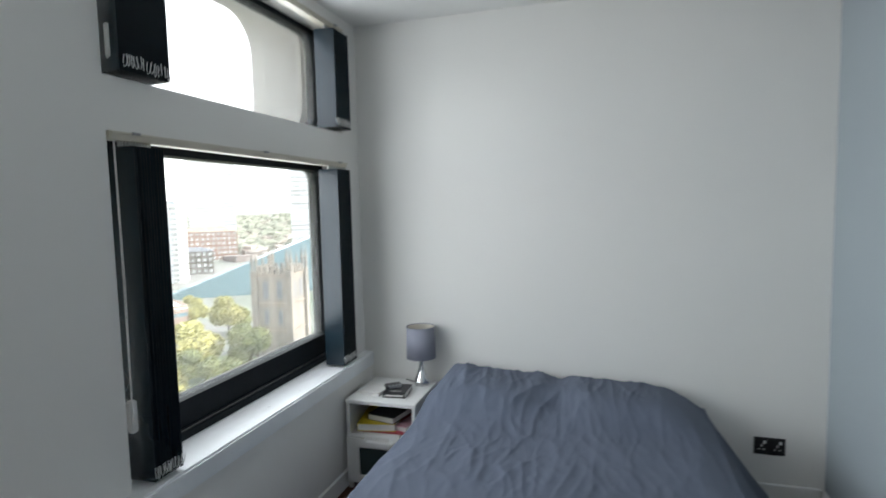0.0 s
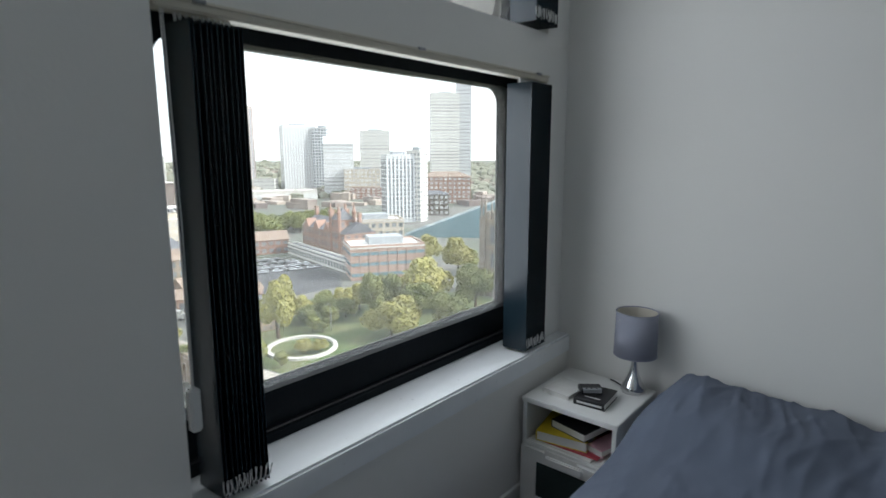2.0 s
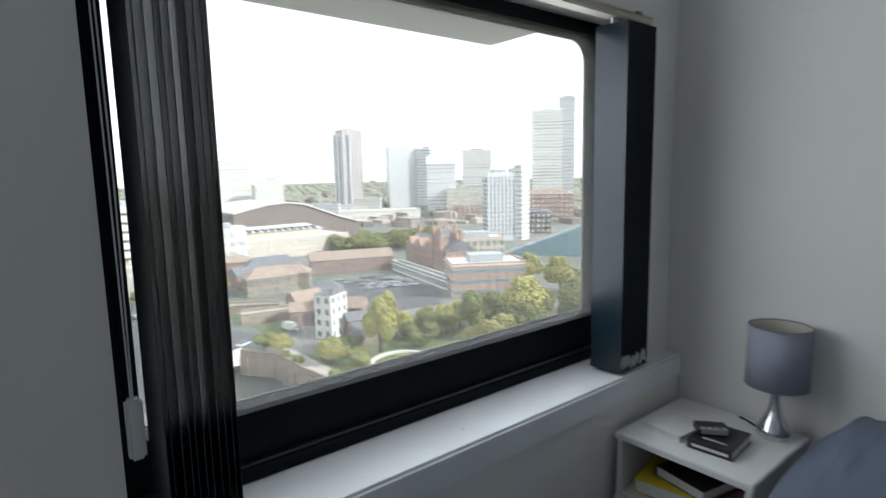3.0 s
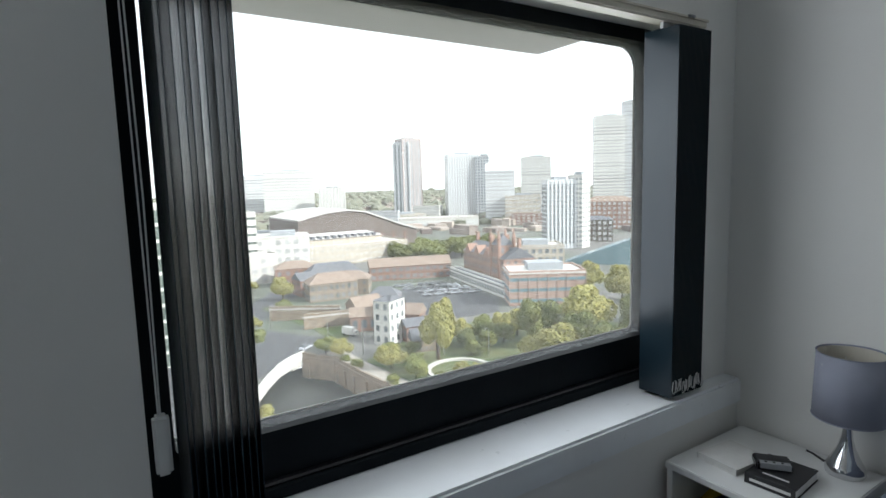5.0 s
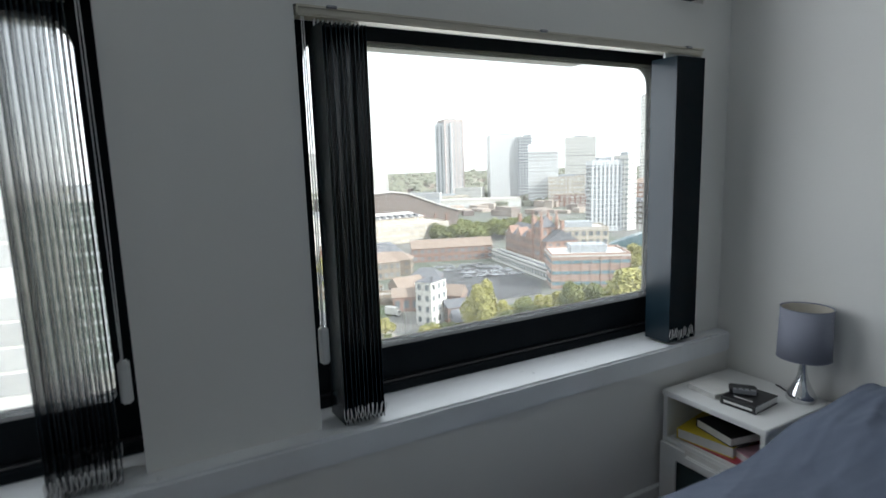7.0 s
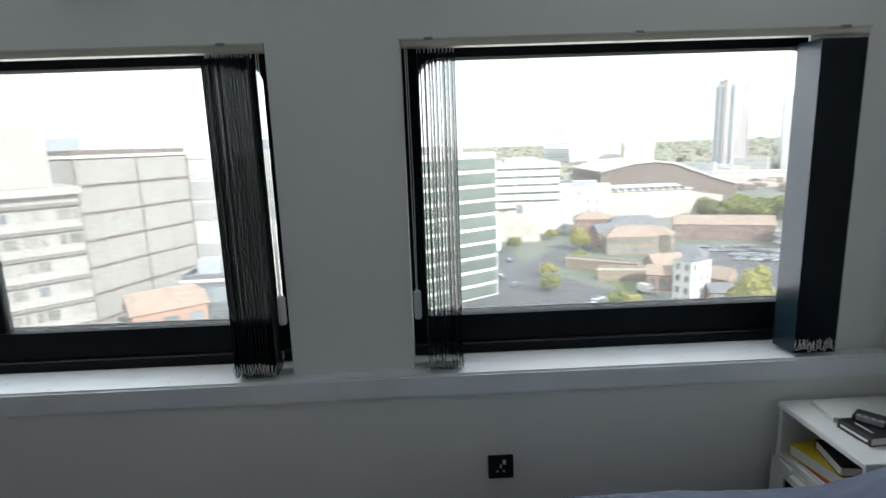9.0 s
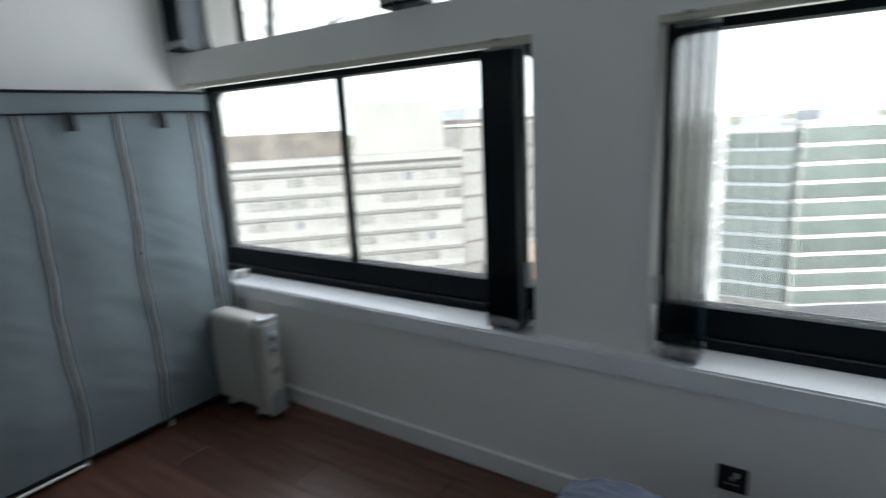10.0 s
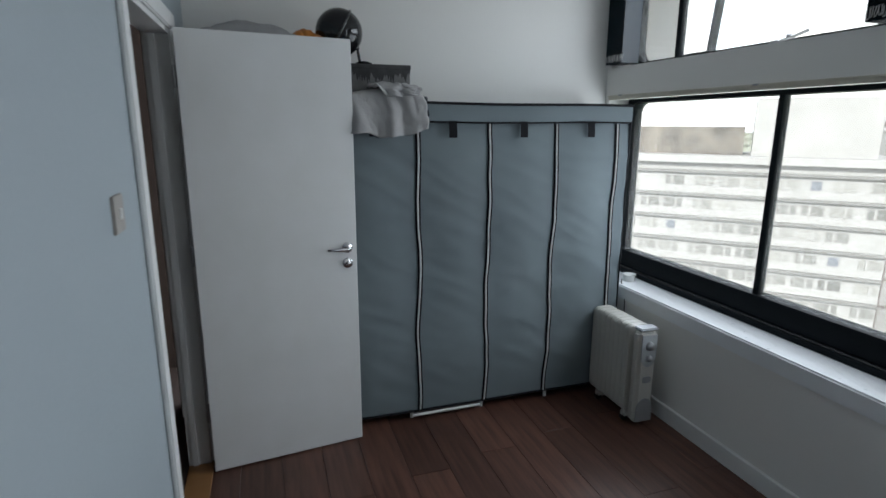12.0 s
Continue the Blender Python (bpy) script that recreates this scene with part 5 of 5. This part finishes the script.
for q in ((0, 1, 5, 4), (1, 2, 6, 5), (2, 3, 7, 6), (3, 0, 4, 7), (4, 5, 6, 7), (3, 2, 1, 0)):
    bm.faces.new([v[k] for k in q])
part("glass_wall", bm, "glassblue", mus)

# roads, river, lawns
patch("road", [(-100, 5), (-126, 22), (-150, 44), (-163, 62), (-200, 40), (-330, 30), (-330, 12), (-200, 20), (-175, 25), (-140, -12), (-60, -38), (-60, -10)], 0.06, "asphalt", "grey asphalt road junction")
patch("road", [(-170, 30), (-182, 20), (-300, 100), (-420, 150), (-420, 165), (-290, 112)], 0.10, "asphalt", "grey asphalt street")
patch("water", [(-158, 30), (-158, 70), (-56, 72), (-56, 20)], -6.0, "water", "dark river below the embankment")
patch("lawn", [(-158, 62), (-176, 62), (-222, 56), (-222, 62), (-186, 72), (-164, 72)], 0.14, "grass", "green verge below the boundary wall")
patch("lawn", [(-100, 66), (-135, 62), (-152, 92), (-150, 128), (-118, 150), (-70, 150), (-70, 70)], 0.08, "grass", "park lawn between the trees")
patch("car_park", [(-218, 112), (-222, 146), (-176, 142), (-158, 128), (-160, 104), (-182, 98)], 0.16, "asphalt", "asphalt car park")
patch("path", [(-149, 55), (-142, 56.8), (-124.7, 57.6), (-109.6, 59.3), (-90, 62.6), (-90, 67), (-113, 63.5), (-126, 62), (-150, 61)], 0.12, "pave", "pale paved riverside path")


def ring_path(cx, cy, r0, r1):
    bm = bmesh.new()
    n = 40
    lo = [[bm.verts.new((cx + r * math.cos(2 * math.pi * i / n), cy + r * math.sin(2 * math.pi * i / n), G + z)) for i in range(n)] for r, z in ((r0, 0.1), (r0, 0.7), (r1, 0.7), (r1, 0.1))]
    for a, b in zip(lo, lo[1:] + lo[:1]):
        for i in range(n):
            bm.faces.new((a[i], a[(i + 1) % n], b[(i + 1) % n], b[i]))
    return struct("ring_path", bm, "conc", "white circular seat wall in the park")


ring_path(-112.5, 78.5, 7.8, 8.9)
# embankment and bridge
emb = thing("embankment_wall", (0, 0, 0), 0, "old sandstone river embankment wall with a parapet", "wall", "", "structure")
rnd = random.Random(21)
for (ax, ay), (bx, by) in zip(RIVER, RIVER[1:11]):
    ang = math.degrees(math.atan2(by - ay, bx - ax))
    L = math.hypot(bx - ax, by - ay)
    at = pose(ax, ay, G, 0, 0, ang)
    part("stone_wall", box(-0.1, L + 0.1, -0.25, 0.35, -7, 0.1), "stone", emb, at=at)
    part("parapet", box(0, L, -0.1, 0.3, 0.104, 1.0, 0.06), "stone", emb, at=at)
    for k in range(int(L / 5)):
        part("buttress", box(k * 5 + 1.8, k * 5 + 2.8, -0.75, -0.254, -7, -0.9 - rnd.random() * 0.4), "stone", emb, at=at)
    for k in range(int(L / 2.4)):
        part("coping_stone", box(k * 2.4 + 0.1, k * 2.4 + 2.35, -0.22, 0.42, 1.004, 1.2 + 0.06 * rnd.random(), 0.05), "stone", emb, at=at)
br = thing("road_bridge", (0, 0, 0), 0, "white arched parapet of a road bridge over the river", "bridge")
SPAN = ((-150.6, 49.6), (-147.5, 45.0), (-143.2, 40.6), (-135.3, 35.2), (-126.4, 30.0), (-117.5, 25.4))
for k, ((ax, ay), (bx, by)) in enumerate(zip(SPAN, SPAN[1:])):
    ang = math.degrees(math.atan2(by - ay, bx - ax))
    L = math.hypot(bx - ax, by - ay)
    at = pose(ax, ay, G, 0, 0, ang)
    part("parapet", box(-0.1, L + 0.1, -0.3, 0.35, -0.9, 1.3, 0.05), "white", br, at=at)
    part("coping", box(-0.1, L + 0.1, -0.4, 0.45, 1.304, 1.5, 0.05), "white", br, at=at)
    part("arch", box(0, L, -0.2, 0.25, -1.9 - (0.9, 0.3, 0.0, 0.0, 0.4)[k], -0.904), "conc", br, at=at)


# trees
def crown(seed, n, leafsize, material, flat=1.0):
    rnd = random.Random(seed)
    me_v, me_f = [], []
    blobs = [(Vector((rnd.uniform(-0.55, 0.55), rnd.uniform(-0.55, 0.55), rnd.uniform(-0.45, 0.55) * flat)), rnd.uniform(0.32, 0.55)) for _ in range(11)]
    for i in range(n):
        c, r = blobs[i % len(blobs)]
        d = Vector((rnd.gauss(0, 1), rnd.gauss(0, 1), rnd.gauss(0, 1))).normalized()
        p = c + d * r * rnd.uniform(0.75, 1.05)
        nrm = (d + Vector((rnd.gauss(0, 0.5), rnd.gauss(0, 0.5), rnd.gauss(0, 0.5)))).normalized()
        u = nrm.orthogonal().normalized()
        w = nrm.cross(u)
        a = rnd.uniform(0, 6.28)
        u, w = u * math.cos(a) + w * math.sin(a), w * math.cos(a) - u * math.sin(a)
        s = leafsize * rnd.uniform(0.6, 1.4)
        k = len(me_v)
        me_v += [p - u * s, p + w * s * 0.6 + nrm * s * 0.2, p + u * s, p - w * s * 0.6 + nrm * s * 0.2]
        me_f.append((k, k + 1, k + 2, k + 3))
    me = bpy.data.meshes.new("crown")
    me.from_pydata([tuple(v) for v in me_v], [], me_f)
    me.materials.append(M[material])
    return me


CROWNS = [crown(3, 5200, 0.075, "leaf"), crown(8, 5200, 0.075, "leafy"), crown(5, 2600, 0.11, "leaf", 0.8), crown(12, 2600, 0.11, "leafy", 0.8)]


def tree(x, y, h, r, kind=0, label="broad leafy green tree", z=0.0):
    t = thing("tree", (x, y, G + z), (x * 37 + y * 11) % 360, label, "tree")
    bm = tube([(0, 0, -0.3), (0.1, 0, h * 0.25), (-0.1, 0.1, h * 0.6)], [0.035 * h, 0.028 * h, 0.012 * h], 7)
    for k in range(5):
        a = k * 1.256 + x
        tube([(0, 0, h * 0.28), (r * 0.3 * math.cos(a), r * 0.3 * math.sin(a), h * 0.45), (r * 0.6 * math.cos(a), r * 0.6 * math.sin(a), h * 0.62)], [0.014 * h, 0.01 * h, 0.005 * h], 5, bm)
    part("trunk", bm, "bark", t)
    c = new("crown", CROWNS[kind])
    c.parent = t
    hz = h * 0.42
    c.matrix_basis = Matrix.LocRotScale((0, 0, h - hz), None, (r, r, hz))
    return t


NEAR_TREES = ((-114, 128, 17.4, 8.7, 1), (-101, 99, 11.5, 8.0, 1), (-117, 106, 15.2, 4.4, 0), (-118, 114, 13.4, 4.8, 0), (-163, 183, 13.4, 6.3, 1), (-137, 172, 16.6, 6.8, 1), (-139, 180, 10.5, 5.5, 0), (-124, 79, 17.6, 5.0, 1),
              (-109, 118, 11.0, 5.0, 0), (-100, 135, 15.0, 6.5, 0), (-92, 112, 12.0, 5.5, 0))
for x, y, h, r, k in NEAR_TREES:
    tree(x, y, h, r, k, "broad pale yellow-green park tree" if k else "broad dark green park tree")
HEDGE = ((-132, 93, 8.3, 3.8, 1), (-129, 99, 8.5, 4.0, 0), (-128, 106, 8.9, 4.0, 1), (-128, 111, 9.4, 3.9, 1), (-134, 88, 7.6, 3.6, 0), (-125, 103, 6.5, 3.6, 0), (-124, 96, 5.8, 3.4, 0), (-127, 91, 6.0, 3.4, 0))
for x, y, h, r, k in HEDGE:
    tree(x, y, h, r, k, "bushy tree in a park hedge")
SMALL = ((-142, 58, 5.9, 3.3, 1), (-125, 65, 6.8, 4.3, 1), (-130, 66.5, 5.6, 3.2, 0), (-232, 68, 11.1, 4.9, 1), (-104, 26, 7.0, 3.4, 1), (-109, 77, 3.9, 2.6, 1), (-107, 80, 3.6, 2.2, 1), (-114, 66, 5.2, 3.2, 0), (-147, 55, 5.5, 3.2, 0))
for x, y, h, r, k in SMALL:
    tree(x, y, h, r, k, "small pale tree near the river")
for x, y, h, r in ((-106, 68, 4.0, 2.0), (-119, 90, 4.2, 2.2), (-119, 69, 4.4, 2.6), (-121, 88, 5.2, 2.4), (-129, 74, 5, 2.4), (-124, 72, 3.4, 2.0), (-133, 70, 4.2, 2.2), (-136, 56.6, 2.6, 1.7), (-130, 57.1, 3.0, 1.9), (-113, 58.9, 3.3, 2.0), (-150, 58, 4.0, 2.4)):
    tree(x, y, h, r, 0, "small green park shrub tree")
for i in range(20):
    tree(-292 - (i * 7 % 5) * 7, 160 + i * 4.4, 10 + (i * 5) % 4, 5.5 + (i * 3) % 4 * 0.6, 2, "dark green tree behind the yard")
for i, (x, y) in enumerate(((-205, 60), (-188, 44), (-240, 40), (-262, 62), (-168, 40), (-330, 60))):
    tree(x, y, 6, 3.5, 2 + i % 2, "small leafy street tree")

# far woods and roofs to the horizon, haze in their colours: uncountable, one object each
rnd = random.Random(4)
bm_v, bm_f = [], []
for i in range(5200):
    d = 620 + 2600 * rnd.random() ** 1.4
    a = radians(rnd.uniform(112, 262))
    x, y = d * math.cos(a), d * math.sin(a)
    s = rnd.uniform(6, 14) * (0.7 + d / 2500)
    h = s * rnd.uniform(0.6, 1.0)
    k = len(bm_v)
    for j in range(5):
        t = 1.256 * j + rnd.uniform(-0.3, 0.3)
        bm_v.append((x + s * math.cos(t), y + s * math.sin(t), G))
    for j in range(5):
        t = 1.256 * j + rnd.uniform(-0.3, 0.3)
        bm_v.append((x + 0.8 * s * math.cos(t), y + 0.8 * s * math.sin(t), G + h * rnd.uniform(0.6, 0.9)))
    bm_v.append((x, y, G + h * 1.15))
    for j in range(5):
        q = (j + 1) % 5
        bm_f.append((k + j, k + q, k + 5 + q, k + 5 + j))
        bm_f.append((k + 5 + j, k + 5 + q, k + 10))
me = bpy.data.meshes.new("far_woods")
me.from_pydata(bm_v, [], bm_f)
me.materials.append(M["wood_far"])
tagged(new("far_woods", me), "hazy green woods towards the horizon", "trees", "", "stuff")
bm_v, bm_f = [], []
for i in range(3000):
    d = 520 + 1900 * rnd.random() ** 1.1
    a = radians(rnd.uniform(112, 262))
    x, y = d * math.cos(a), d * math.sin(a)
    w, l, h, t = rnd.uniform(6, 14), rnd.uniform(8, 30), rnd.uniform(3, 9), rnd.uniform(0, 3.14)
    k = len(bm_v)
    for z in (0, h):
        for sx, sy in ((-1, -1), (1, -1), (1, 1), (-1, 1)):
            px, py = sx * w / 2, sy * l / 2
            bm_v.append((x + px * math.cos(t) - py * math.sin(t), y + px * math.sin(t) + py * math.cos(t), G + z))
    for q in ((4, 5, 6, 7), (0, 1, 5, 4), (1, 2, 6, 5), (2, 3, 7, 6), (3, 0, 4, 7)):
        bm_f.append(tuple(k + j for j in q))
me = bpy.data.meshes.new("far_roofs")
me.from_pydata(bm_v, [], bm_f)
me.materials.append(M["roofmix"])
tagged(new("far_roofs", me), "far low city blocks, paled for haze", "buildings", "", "stuff")


# cars
def car():
    c = thing("parked_car", (0, 0, 0), 0, "parked car on the asphalt", "car", "parked cars")
    bm = box(-2.1, 2.1, -0.88, 0.88, 0.3, 0.85, 0.12, 2)
    part("body", bm, "carpaint", c)
    bm = box(-1.3, 1.0, -0.78, 0.78, 0.85, 1.42, 0.0)
    for v in bm.verts:
        if v.co.z > 1.2:
            v.co.x *= 0.72
            v.co.y *= 0.86
    part("cabin", bm, "glass", c)
    part("roof", box(-0.9, 0.68, -0.64, 0.64, 1.41, 1.46, 0.02), "carpaint", c)
    for x in (-1.3, 1.3):
        for y in (-0.82, 0.82):
            bm = lathe([(0.05, -0.1), (0.32, -0.1), (0.32, 0.1), (0.05, 0.1)], 10)
            part("wheel", bm, "tyre", c, at=pose(x, y, 0.32, 90, 0, 0))
    return c


first_car = car()
spots = []
for r_ in range(4):
    for i in range(9):
        if (r_ * 9 + i) % 5 != 3:
            spots.append((-227 + r_ * 9 + (i * 0.9), 121 + i * 2.8, 60 + (i * 31 + r_ * 17) % 7))
spots += [(-176, 30, 140), (-188, 27, 20), (-215, 34, 5), (-168, 18, 130), (-156, 52, 120), (-240, 32, 3), (-140, 0, 140), (-126, -18, 140)]
first_car.matrix_world = pose(spots[0][0], spots[0][1], G + 0.16, 0, 0, spots[0][2])
for x, y, a in spots[1:]:
    copy_thing(first_car, pose(x, y, G + 0.16, 0, 0, a))
van = thing("white_van", (-162, 69, G + 0.14), 30, "white box van parked on the verge", "van")
part("body", box(-2.6, 1.6, -1, 1, 0.4, 2.8, 0.1, 2), "white", van)
part("cab", box(1.6, 2.9, -0.95, 0.95, 0.4, 1.9, 0.2, 2), "white", van)
part("windscreen", box(2.2, 2.95, -0.8, 0.8, 1.3, 1.75, 0.05), "glass", van)
for x in (-1.7, 1.9):
    for y in (-0.95, 0.95):
        part("wheel", lathe([(0.05, -0.12), (0.4, -0.12), (0.4, 0.12), (0.05, 0.12)], 10), "tyre", van, at=pose(x, y, 0.4, 90, 0, 0))


def street_lamp(x, y):
    s = thing("street_lamp", (x, y, G), (x * 13) % 360, "grey steel street lamp", "street lamp", "street lamps")
    part("post", tube([(0, 0, 0), (0, 0, 4), (0, 0, 7.6), (0.5, 0, 8)], [0.11, 0.09, 0.07, 0.06], 8), "steel", s)
    part("lantern", box(0.4, 1.3, -0.18, 0.18, 7.9, 8.1, 0.05), "greyplast", s)


for x, y in ((-141, 64), (-126, 82), (-158, 60), (-186, 50), (-118, 92), (-200, 46)):
    street_lamp(x, y)
# projecting concrete ledge and surround of the facade
fac = thing("facade_surround", (0, 0, 0), 0, "pale concrete facade surround of the upper windows", "facade", "", "structure")
for y0, y1 in ((WB[0] - 0.02, 2.765), (WA[0] - 0.1, WA[1] + 0.02)):
    inner = rounded(y0, y1, 1.95, 2.66, 0.22)
    part("surround", ring_plate(-0.57, XO - 0.002, squared(inner, y0 - 0.19, y1 + 0.19, 1.90, 2.95), inner), "conc", fac)
part("ledge", box(-0.785, XO - 0.002, -2.6, 2.845, 1.868, 1.896, 0.004), "conc", fac)
